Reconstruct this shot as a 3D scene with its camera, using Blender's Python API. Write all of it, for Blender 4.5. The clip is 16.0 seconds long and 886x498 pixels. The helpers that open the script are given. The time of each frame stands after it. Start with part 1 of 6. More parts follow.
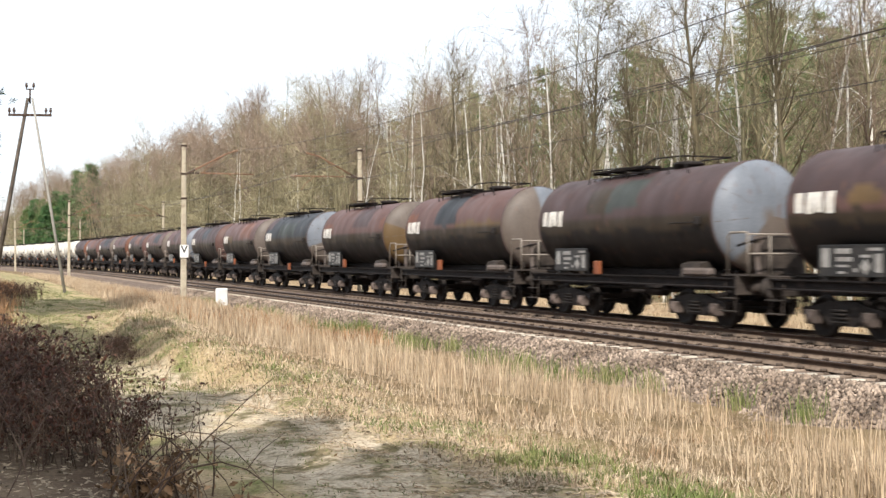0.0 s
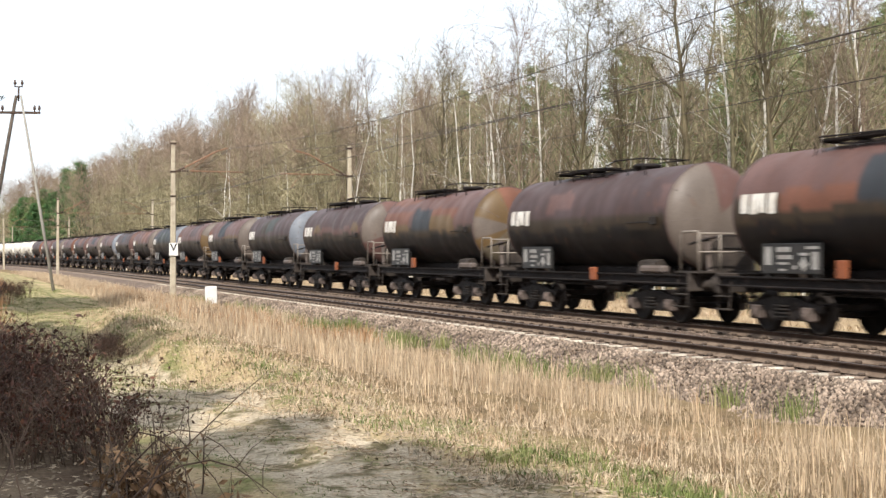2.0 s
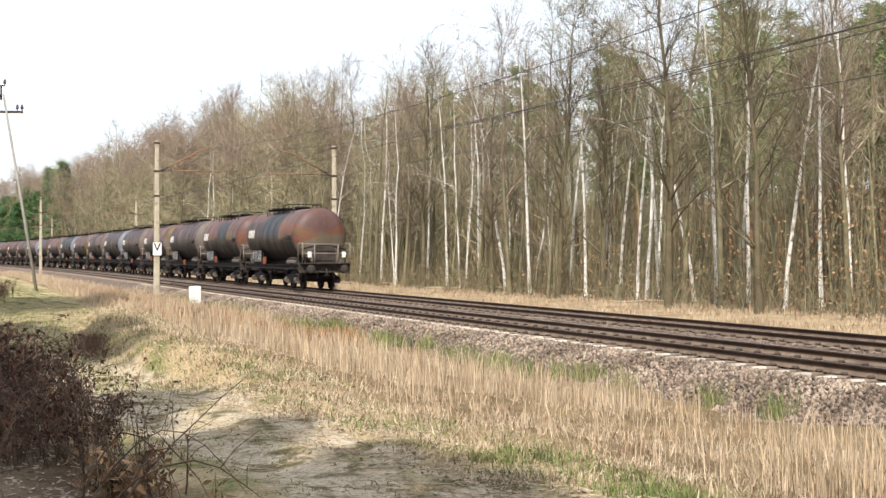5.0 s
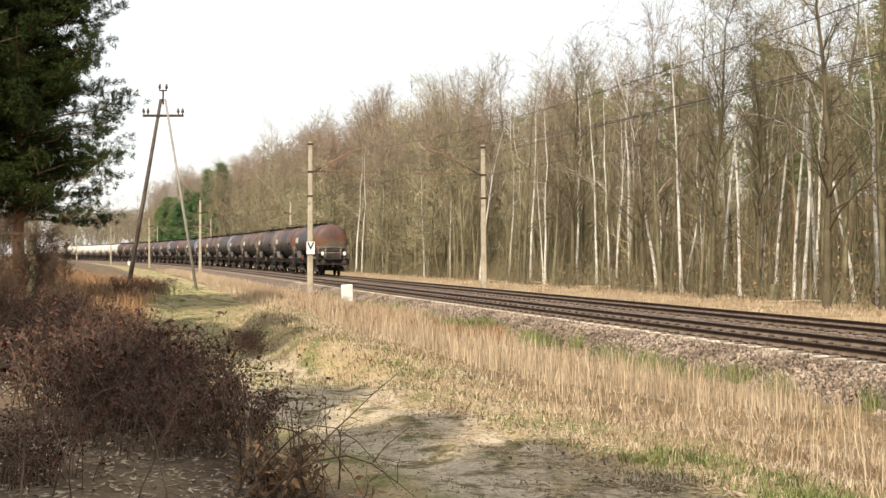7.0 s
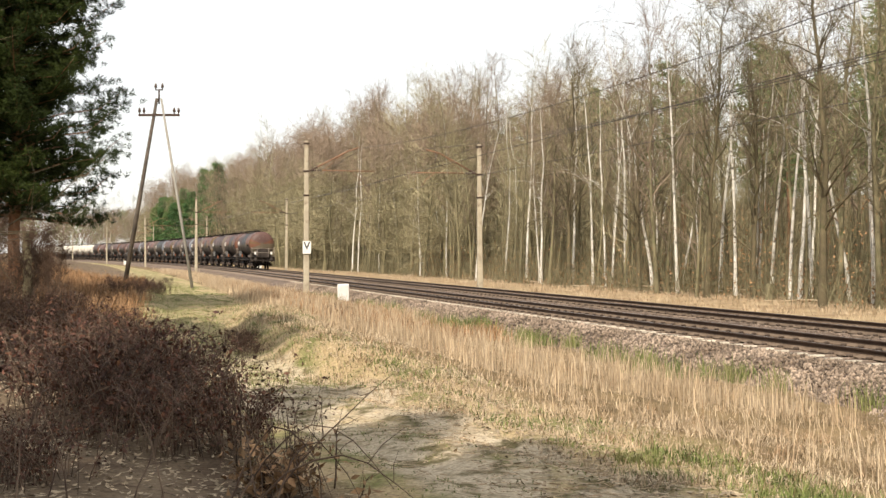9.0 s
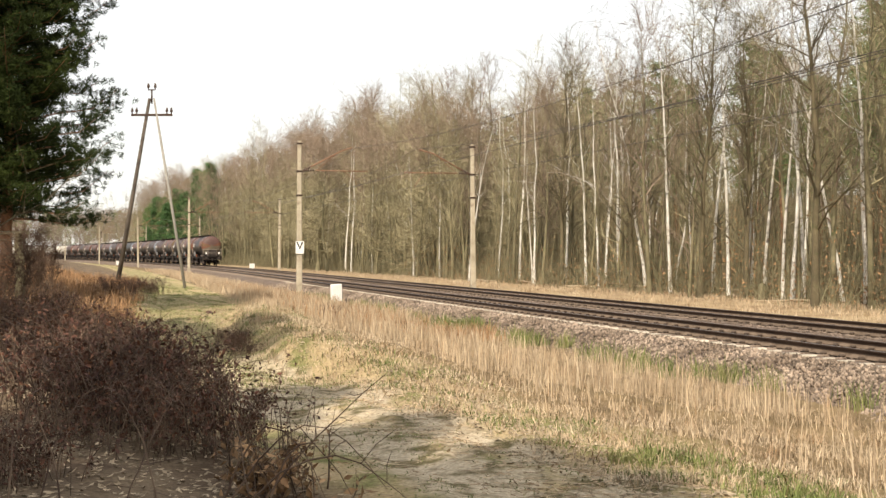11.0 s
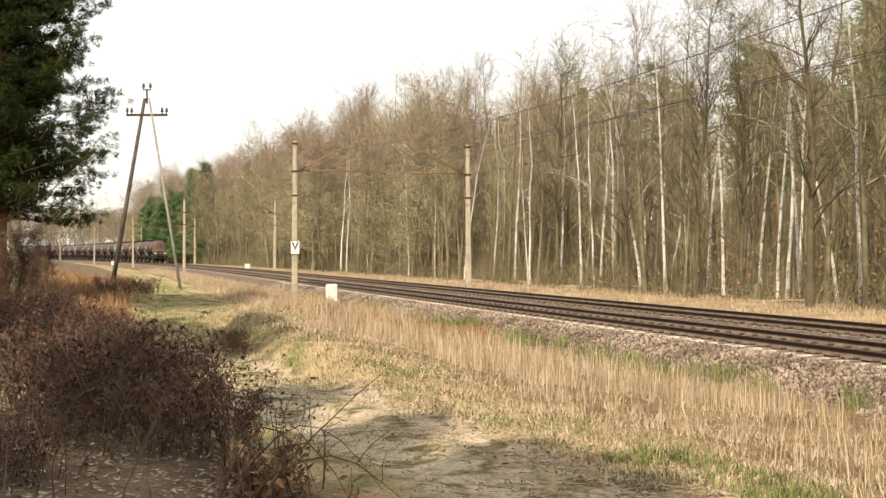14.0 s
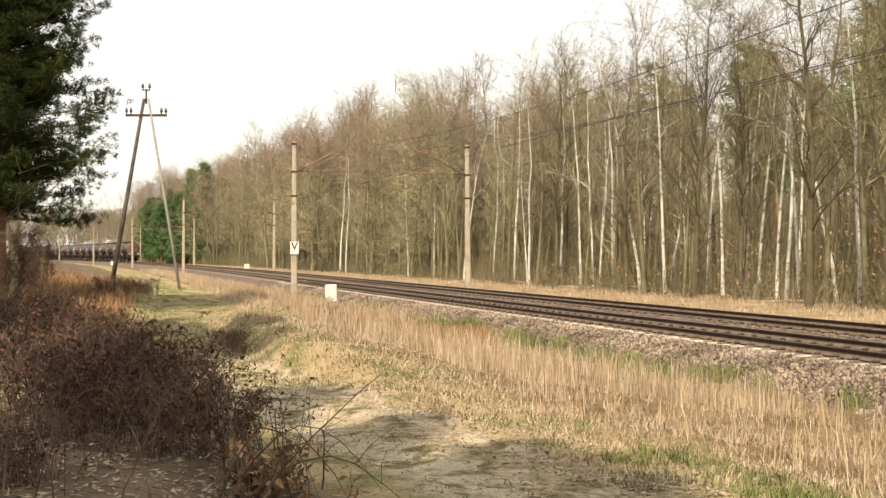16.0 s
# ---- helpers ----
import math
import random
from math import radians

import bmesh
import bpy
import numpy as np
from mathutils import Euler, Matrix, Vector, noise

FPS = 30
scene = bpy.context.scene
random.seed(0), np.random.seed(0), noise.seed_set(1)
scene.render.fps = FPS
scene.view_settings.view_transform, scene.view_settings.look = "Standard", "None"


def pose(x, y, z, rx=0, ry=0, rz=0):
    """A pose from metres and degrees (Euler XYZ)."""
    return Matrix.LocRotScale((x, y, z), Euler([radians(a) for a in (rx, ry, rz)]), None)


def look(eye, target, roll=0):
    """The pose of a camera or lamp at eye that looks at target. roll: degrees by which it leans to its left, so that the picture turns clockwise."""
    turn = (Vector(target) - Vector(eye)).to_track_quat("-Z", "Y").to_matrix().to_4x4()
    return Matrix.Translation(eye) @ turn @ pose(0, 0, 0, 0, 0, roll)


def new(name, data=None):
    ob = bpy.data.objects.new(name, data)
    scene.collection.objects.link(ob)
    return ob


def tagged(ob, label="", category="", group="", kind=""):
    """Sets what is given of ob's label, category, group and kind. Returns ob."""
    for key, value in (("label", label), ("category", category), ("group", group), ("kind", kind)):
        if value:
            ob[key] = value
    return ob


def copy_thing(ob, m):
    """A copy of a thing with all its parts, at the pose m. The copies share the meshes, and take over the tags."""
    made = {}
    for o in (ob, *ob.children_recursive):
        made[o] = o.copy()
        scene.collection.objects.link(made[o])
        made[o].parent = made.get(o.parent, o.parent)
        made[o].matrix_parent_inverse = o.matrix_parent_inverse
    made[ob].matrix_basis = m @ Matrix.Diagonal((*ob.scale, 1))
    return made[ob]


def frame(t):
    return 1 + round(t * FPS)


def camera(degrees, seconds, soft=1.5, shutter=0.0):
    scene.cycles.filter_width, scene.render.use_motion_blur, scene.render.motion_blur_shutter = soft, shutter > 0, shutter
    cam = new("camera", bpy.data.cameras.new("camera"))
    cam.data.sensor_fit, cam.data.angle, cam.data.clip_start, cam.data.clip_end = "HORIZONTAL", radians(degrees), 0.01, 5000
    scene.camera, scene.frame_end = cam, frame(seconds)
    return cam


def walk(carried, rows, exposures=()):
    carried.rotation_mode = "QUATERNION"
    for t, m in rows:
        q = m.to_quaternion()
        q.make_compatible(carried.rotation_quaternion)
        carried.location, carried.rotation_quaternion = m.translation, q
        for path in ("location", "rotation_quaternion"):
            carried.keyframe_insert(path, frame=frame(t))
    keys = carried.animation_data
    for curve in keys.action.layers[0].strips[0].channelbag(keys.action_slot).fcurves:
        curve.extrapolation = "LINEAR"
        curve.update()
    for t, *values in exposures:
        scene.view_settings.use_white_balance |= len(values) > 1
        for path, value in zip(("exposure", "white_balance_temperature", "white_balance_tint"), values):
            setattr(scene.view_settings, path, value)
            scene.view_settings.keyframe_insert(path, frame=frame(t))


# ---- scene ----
# The world: rail tops lie at z = 0, y runs along the straight part of the line, x across it.
EYE = (0.0, 0.0, 1.77)
HEADINGS = [  # seconds, degrees right of the line's direction, degrees up
    (0.0, 21.70, 0.38), (0.5, 21.87, 0.345), (1.0, 21.94, 0.325), (1.5, 22.03, 0.296), (2.0, 22.18, 0.287),
    (2.5, 22.38, 0.271), (3.0, 22.56, 0.268), (3.2, 22.61, 0.268), (4.2, 22.85, 0.27), (5.3, 22.91, 0.278), (5.5, 22.90, 0.282),
    (5.6, 22.65, 0.284), (5.8, 21.19, 0.288), (6.0, 19.50, 0.287), (6.2, 17.90, 0.268), (6.4, 17.16, 0.25),
    (6.5, 16.85, 0.239), (6.7, 16.36, 0.23), (7.0, 15.90, 0.222), (7.5, 15.71, 0.214), (8.0, 15.78, 0.207),
    (8.5, 15.94, 0.20), (9.0, 16.08, 0.197), (10.2, 16.30, 0.20), (11.5, 16.455, 0.203), (12.0, 16.494, 0.206),
    (12.5, 16.533, 0.212), (13.0, 16.573, 0.214), (13.5, 16.60, 0.213), (14.0, 16.622, 0.208),
    (14.5, 16.645, 0.206), (15.0, 16.652, 0.207), (15.5, 16.652, 0.214), (16.0, 16.652, 0.222)]


def aim(heading, up):
    a, b = radians(heading), radians(up)
    return look(EYE, (EYE[0] + math.sin(a) * math.cos(b), EYE[1] + math.cos(a) * math.cos(b), EYE[2] + math.sin(b)))


cam = camera(40.0, 16.0, soft=1.45, shutter=0.3)
walk(cam, [(t, aim(h, u)) for t, h, u in HEADINGS], [(0.0, 0.32, 5850, 10), (5.0, 0.32, 5850, 10), (6.0, 0.26, 6350, 10), (8.0, 0.22, 6450, 10), (12.0, 0.22, 6650, 10), (13.5, 0.22, 6800, 10), (16.0, 0.22, 7000, 10)])

# ---- light ----
SUN_ELEV, SUN_AZ = 43.0, 212.0  # degrees above the horizon; compass bearing of the sun, with +y as north
world = bpy.data.worlds.new("hazy_sky")
scene.world = world
world.use_nodes = True
wn = world.node_tree.nodes
sky = wn.new("ShaderNodeTexSky")
sky.sky_type, sky.sun_disc = "NISHITA", False
sky.sun_elevation, sky.sun_rotation = radians(SUN_ELEV), radians(SUN_AZ)
sky.air_density, sky.dust_density, sky.ozone_density = 1.0, 2.0, 1.0
# high thin cloud whitens the sky
haze = wn.new("ShaderNodeMix")
haze.data_type = "RGBA"
haze.inputs["Factor"].default_value = 0.72
haze.inputs["B"].default_value = (9.0, 8.8, 8.3, 1)
world.node_tree.links.new(sky.outputs["Color"], haze.inputs["A"])
wn["Background"].inputs["Strength"].default_value = 0.13
world.node_tree.links.new(haze.outputs["Result"], wn["Background"].inputs["Color"])
sun = new("sun", bpy.data.lights.new("sun", "SUN"))
sun.data.energy, sun.data.angle, sun.data.color = 5.0, radians(0.8), (1.0, 0.89, 0.73)
a, e = radians(SUN_AZ), radians(SUN_ELEV)
sun.matrix_world = look((math.sin(a) * math.cos(e) * 50, math.cos(a) * math.cos(e) * 50, math.sin(e) * 50), (0, 0, 0))


# ---- materials ----
def mat(name, c1, c2, scale=4.0, rough=0.8, metal=0.0, bump=0.3, fine=60.0, c3=None, depth=0.02, per_object=0.0, per_island=0.0, spec=0.3):
    """A surface with two colours mixed by coarse noise, fine grain and relief, c3 as sparse stains."""
    m = bpy.data.materials.new(name)
    m.use_nodes = True
    nt = m.node_tree
    n, l = nt.nodes, nt.links
    b = n["Principled BSDF"]
    b.inputs["Roughness"].default_value, b.inputs["Metallic"].default_value = rough, metal
    b.inputs["Specular IOR Level"].default_value = spec
    tc = n.new("ShaderNodeTexCoord")

    def noise_at(s, detail=5.0):
        t = n.new("ShaderNodeTexNoise")
        t.inputs["Scale"].default_value, t.inputs["Detail"].default_value = s, detail
        l.new(tc.outputs["Object"], t.inputs["Vector"])
        return t.outputs["Fac"]

    def ramp(src, lo, hi):
        r = n.new("ShaderNodeMapRange")
        r.inputs["From Min"].default_value, r.inputs["From Max"].default_value = lo, hi
        l.new(src, r.inputs["Value"])
        return r.outputs["Result"]

    def mix(fac, a_, b_, kind="MIX"):
        x = n.new("ShaderNodeMix")
        x.data_type, x.blend_type = "RGBA", kind
        for sock, v in ((x.inputs["Factor"], fac), (x.inputs["A"], a_), (x.inputs["B"], b_)):
            if isinstance(v, (tuple, float, int)):
                sock.default_value = (*v, 1) if isinstance(v, tuple) else v
            else:
                l.new(v, sock)
        return x.outputs["Result"]

    col = mix(ramp(noise_at(scale), 0.35, 0.65), c1, c2)
    if c3:
        col = mix(ramp(noise_at(scale * 2.3), 0.55, 0.72), col, c3)
    g = ramp(noise_at(fine, 3.0), 0.2, 0.8)
    v = n.new("ShaderNodeHueSaturation")
    l.new(col, v.inputs["Color"])
    mr = n.new("ShaderNodeMapRange")
    mr.inputs["To Min"].default_value, mr.inputs["To Max"].default_value = 0.75, 1.25
    l.new(g, mr.inputs["Value"])
    val = mr.outputs["Result"]
    for amount, node, sock in ((per_object, "ShaderNodeObjectInfo", "Random"), (per_island, "ShaderNodeNewGeometry", "Random Per Island")):
        if amount:
            o = n.new(node)
            k = n.new("ShaderNodeMapRange")
            k.inputs["To Min"].default_value, k.inputs["To Max"].default_value = 1 - amount, 1 + amount
            l.new(o.outputs[sock], k.inputs["Value"])
            mu = n.new("ShaderNodeMath")
            mu.operation = "MULTIPLY"
            l.new(val, mu.inputs[0]), l.new(k.outputs["Result"], mu.inputs[1])
            val = mu.outputs[0]
    l.new(val, v.inputs["Value"])
    l.new(v.outputs["Color"], b.inputs["Base Color"])
    if bump:
        bp = n.new("ShaderNodeBump")
        bp.inputs["Strength"].default_value, bp.inputs["Distance"].default_value = bump, depth
        l.new(g, bp.inputs["Height"])
        l.new(bp.outputs["Normal"], b.inputs["Normal"])
    return m


M = dict(
    rail=mat("rusty_rail_steel", (0.042, 0.027, 0.020), (0.068, 0.042, 0.029), 3, 0.6, 0.3, 0.2),
    rail_foot=mat("brake_dust_caked_rail_foot", (0.150, 0.108, 0.078), (0.22, 0.165, 0.122), 3, 0.9, 0.0, 0.3, 40, (0.10, 0.07, 0.05)),
    clip=mat("rusty_rail_clip", (0.060, 0.042, 0.032), (0.095, 0.07, 0.052), 3, 0.8, 0.1, 0.2),
    rail_top=mat("worn_rail_head", (0.30, 0.27, 0.25), (0.22, 0.18, 0.16), 2, 0.35, 0.85, 0.1),
    stained=mat("rust_stained_concrete_sleeper", (0.18, 0.135, 0.10), (0.26, 0.20, 0.155), 2.5, 0.9, 0, 0.4, per_object=0.2),
    sleeper=mat("weathered_concrete_sleeper", (0.44, 0.39, 0.31), (0.56, 0.50, 0.41), 2.5, 0.9, 0, 0.4, per_object=0.22),
    track_bed=mat("rust_stained_track_bed", (0.14, 0.10, 0.072), (0.21, 0.155, 0.12), 1.2, 0.95, 0, 1.0, 22.0, (0.06, 0.042, 0.032), 0.06),
    ballast=mat("brown_ballast", (0.125, 0.09, 0.068), (0.20, 0.15, 0.118), 1.2, 0.95, 0, 1.0, 22.0, (0.13, 0.09, 0.07), 0.06),
    stone=mat("crushed_stone", (0.135, 0.099, 0.072), (0.29, 0.225, 0.172), 0.9, 0.9, 0, 0.3, 80, per_island=0.65),
    stonedark=mat("rusty_bed_stone", (0.10, 0.072, 0.054), (0.20, 0.15, 0.12), 0.9, 0.9, 0, 0.3, 80, per_island=0.45),
    concrete=mat("weathered_concrete", (0.46, 0.40, 0.30), (0.36, 0.31, 0.23), 1.5, 0.9, 0, 0.4, 40, (0.27, 0.22, 0.16)),
    wood=mat("grey_tarred_wood", (0.06, 0.048, 0.038), (0.12, 0.097, 0.075), 2, 0.85, 0, 0.5, 30),
    woodlight=mat("sun_bleached_wood", (0.32, 0.30, 0.265), (0.235, 0.22, 0.19), 2, 0.85, 0, 0.5, 30),
    white=mat("white_paint", (0.80, 0.79, 0.76), (0.72, 0.70, 0.66), 3, 0.6, 0, 0.1),
    rustarm=mat("rust_red_painted_steel", (0.30, 0.165, 0.10), (0.24, 0.13, 0.08), 3, 0.7, 0.2, 0.2),
    wire=mat("dark_copper_wire", (0.06, 0.05, 0.045), (0.09, 0.07, 0.06), 3, 0.5, 0.6, 0),
    porcelain=mat("brown_porcelain", (0.06, 0.04, 0.032), (0.09, 0.06, 0.045), 4, 0.2, 0, 0),
    black=mat("sooty_black_paint", (0.008, 0.007, 0.0065), (0.015, 0.012, 0.011), 1.2, 0.7, 0.0, 0.15, 30, (0.03, 0.02, 0.015), spec=0.15),
    darkbrown=mat("dark_brown_paint", (0.075, 0.048, 0.045), (0.05, 0.034, 0.033), 0.8, 0.5, 0.0, 0.12, 30, (0.085, 0.048, 0.03)),
    greyend=mat("grey_dusty_paint", (0.125, 0.10, 0.088), (0.09, 0.072, 0.062), 0.9, 0.65, 0.0, 0.12, 30, (0.10, 0.07, 0.05)),
    cream=mat("dirty_cream_paint", (0.62, 0.58, 0.50), (0.50, 0.46, 0.38), 0.7, 0.55, 0.0, 0.12, 20, (0.30, 0.25, 0.19)),
    smallmark=mat("dull_white_lettering", (0.34, 0.33, 0.31), (0.24, 0.22, 0.20), 4, 0.6, 0, 0),
    # frame, sideframe and wheel colours also carry the deep shade below the tank
    frame=mat("sooty_underframe", (0.009, 0.007, 0.0068), (0.017, 0.013, 0.012), 2, 0.75, 0.0, 0.3, 30, (0.04, 0.028, 0.022), spec=0.2),
    bogie=mat("dusty_bogie_steel", (0.032, 0.026, 0.022), (0.06, 0.047, 0.039), 3, 0.8, 0.1, 0.3, 30, (0.025, 0.02, 0.017)),
    sideframe=mat("oily_side_frame_steel", (0.011, 0.009, 0.008), (0.022, 0.017, 0.015), 3, 0.75, 0.0, 0.3, 30, (0.06, 0.045, 0.036)),
    axlebox=mat("dust_caked_axle_box", (0.115, 0.088, 0.075), (0.07, 0.054, 0.046), 3, 0.85, 0.0, 0.3, 30, (0.03, 0.024, 0.02), per_object=0.3),
    wheel=mat("rusty_wheel_steel", (0.012, 0.0095, 0.0085), (0.024, 0.018, 0.015), 3, 0.75, 0.1, 0.2),
    orangebox=mat("orange_painted_box", (0.24, 0.075, 0.03), (0.17, 0.06, 0.028), 3, 0.6, 0, 0.1),
    panel=mat("black_data_panel", (0.02, 0.02, 0.02), (0.035, 0.032, 0.03), 3, 0.5, 0, 0.1),
    lettering=mat("white_lettering", (0.66, 0.63, 0.58), (0.52, 0.47, 0.40), 4, 0.6, 0, 0),
    handrail=mat("galvanised_handrail", (0.30, 0.26, 0.22), (0.20, 0.17, 0.14), 3, 0.6, 0.2, 0.1),
)
# ---- helpers for meshes ----
def mesh_of(bm, name, *mats, smooth=False):
    me = bpy.data.meshes.new(name)
    bm.normal_update()
    bm.to_mesh(me)
    bm.free()
    for m in mats:
        me.materials.append(m)
    if smooth:
        me.polygons.foreach_set("use_smooth", [True] * len(me.polygons))
    return me


def part(name, bm, material, parent, label="", smooth=False):
    mats = material if isinstance(material, (list, tuple)) else (material,)
    me = bm if isinstance(bm, bpy.types.Mesh) else mesh_of(bm, name, *mats, smooth=smooth)
    ob = new(name, me)
    if parent:
        ob.parent = parent
    return tagged(ob, label)


def box(bm, x0, x1, y0, y1, z0, z1, mi=0, bev=0.0):
    vs = [bm.verts.new((x, y, z)) for x in (x0, x1) for y in (y0, y1) for z in (z0, z1)]
    fs = [bm.faces.new([vs[i] for i in q]) for q in
          ((0, 1, 3, 2), (4, 6, 7, 5), (0, 4, 5, 1), (2, 3, 7, 6), (0, 2, 6, 4), (1, 5, 7, 3))]
    for f in fs:
        f.material_index = mi
    if bev:
        es = list({e for f in fs for e in f.edges})
        bmesh.ops.bevel(bm, geom=es, offset=bev, segments=1, affect="EDGES", profile=0.5)
    return bm


def tube(bm, pts, radii, sides=6, mi=0, cap=True):
    """A round bar through the points, of the given radius or radii."""
    pts = [Vector(p) for p in pts]
    if not isinstance(radii, (list, tuple)):
        radii = [radii] * len(pts)
    rings = []
    side = None
    for i, p in enumerate(pts):
        d = (pts[min(i + 1, len(pts) - 1)] - pts[max(i - 1, 0)]).normalized()
        if side is None:
            side = d.orthogonal().normalized()
        side = (side - d * side.dot(d)).normalized()
        up = d.cross(side)
        rings.append([bm.verts.new(p + (side * math.cos(k * math.tau / sides) + up * math.sin(k * math.tau / sides)) * radii[i])
                      for k in range(sides)])
    for a_, b_ in zip(rings, rings[1:]):
        for k in range(sides):
            f = bm.faces.new((a_[k], a_[(k + 1) % sides], b_[(k + 1) % sides], b_[k]))
            f.material_index, f.smooth = mi, sides > 5
    if cap:
        bm.faces.new(rings[0][::-1]).material_index = mi
        bm.faces.new(rings[-1]).material_index = mi
    return bm


def lathe(bm, axis, centre, profile, sides=24, mi=0):
    """Turns (along, radius) pairs round an axis 'x', 'y' or 'z' through the centre."""
    c = Vector(centre)
    ax = {"x": (Vector((1, 0, 0)), Vector((0, 1, 0)), Vector((0, 0, 1))), "y": (Vector((0, 1, 0)), Vector((0, 0, 1)), Vector((1, 0, 0))),
          "z": (Vector((0, 0, 1)), Vector((1, 0, 0)), Vector((0, 1, 0)))}[axis]
    rings = []
    for h, r in profile:
        if r < 1e-5:
            rings.append([bm.verts.new(c + ax[0] * h)])
        else:
            rings.append([bm.verts.new(c + ax[0] * h + (ax[1] * math.cos(k * math.tau / sides) + ax[2] * math.sin(k * math.tau / sides)) * r) for k in range(sides)])
    out = []
    for a_, b_ in zip(rings, rings[1:]):
        for k in range(sides):
            k2 = (k + 1) % sides
            if len(a_) == 1 and len(b_) == 1:
                continue
            if len(a_) == 1:
                f = bm.faces.new((a_[0], b_[k2], b_[k]))
            elif len(b_) == 1:
                f = bm.faces.new((a_[k], a_[k2], b_[0]))
            else:
                f = bm.faces.new((a_[k], a_[k2], b_[k2], b_[k]))
            f.material_index = mi
            f.smooth = True
            out.append(f)
    return out


def mesh_from_arrays(name, verts, faces, mats, mat_index=None):
    """verts: n x 3; faces: m x 3 or m x 4."""
    me = bpy.data.meshes.new(name)
    nv, (nf, k) = len(verts), faces.shape
    me.vertices.add(nv)
    me.vertices.foreach_set("co", np.asarray(verts, dtype=np.float32).ravel())
    me.loops.add(nf * k)
    me.loops.foreach_set("vertex_index", faces.astype(np.int32).ravel())
    me.polygons.add(nf)
    me.polygons.foreach_set("loop_start", np.arange(0, nf * k, k, dtype=np.int32))
    for m in mats:
        me.materials.append(m)
    if mat_index is not None:
        me.polygons.foreach_set("material_index", np.asarray(mat_index, dtype=np.int32))
    me.update(calc_edges=True)
    return me


# ---- the line ----
CURVE_START, RADIUS = 110.0, 1800.0
NEAR, FAR = 14.5, 18.5  # centre lines of the two tracks


def bend(s):
    return -max(0.0, s - CURVE_START) ** 2 / (2 * RADIUS)


def bends(s):
    return -np.maximum(0.0, s - CURVE_START) ** 2 / (2 * RADIUS)


def turn_at(s):
    """Degrees by which the line has turned to its left."""
    return math.degrees(math.atan(max(0.0, s - CURVE_START) / RADIUS))


def on_line(d, s, z=0.0):
    a_ = radians(turn_at(s))
    return Vector((d + bend(s), s, z))


def road_course(d, s):
    """How far the sandy road's line swings across at s, fading out away from it."""
    swing = np.interp(s, [4, 9, 13.4, 16, 19, 22, 26, 34, 48, 76, 110], [0.9, 0.9, 0.2, 0.0, -0.6, -0.95, -0.85, 0.1, 0.9, 2.0, 2.3])
    return swing * np.interp(d, [-3, 0, 6, 9.5], [0, 1, 1, 0])


def ground_z(d, s):
    """Height of the ground at d metres across and s along; numpy arrays."""
    d, s = np.asarray(d, float), np.asarray(s, float)
    z = np.interp(d, [-60, -20, -6, -1, 1.2, 3.9, 4.6, 7.5, 9.8, 11.3, 12.9, 20.0, 21.5, 24.5, 33, 50, 80, 140, 400],
                  [1.5, 0.5, 0.35, 0.2, 0.02, -0.05, -0.12, -0.35, -0.55, -0.62, -0.55, -0.55, -0.62, -0.45, -0.35, 0.3, 3.5, 12.0, 30.0])
    n_ = 0.05 * np.sin(d * 1.7 + s * 0.31) * np.cos(s * 0.83 - d * 0.6) + 0.03 * np.sin(s * 2.1 + d * 3.3)
    r = d - road_course(d, s)
    rut = -0.07 * np.exp(-((r - 1.95) / 0.22) ** 2) - 0.07 * np.exp(-((r - 3.35) / 0.22) ** 2)
    bank = np.clip((r - 3.65) / 0.6, 0, 1) * np.clip(1 - (r - 4.8) / 3.5, 0, 1) * np.clip((s - 14) / 6, 0, 1) * np.clip((44 - s) / 12, 0, 1)
    rut = rut + 0.42 * bank * bank * (3 - 2 * bank)
    z = z + 0.8 * np.exp(-((d + 3.8) / 3.0) ** 2) * np.clip((s - 28) / 25, 0, 1)
    return z + n_ * np.where((d > 12) & (d < 22), 0.2, 1.0) + rut
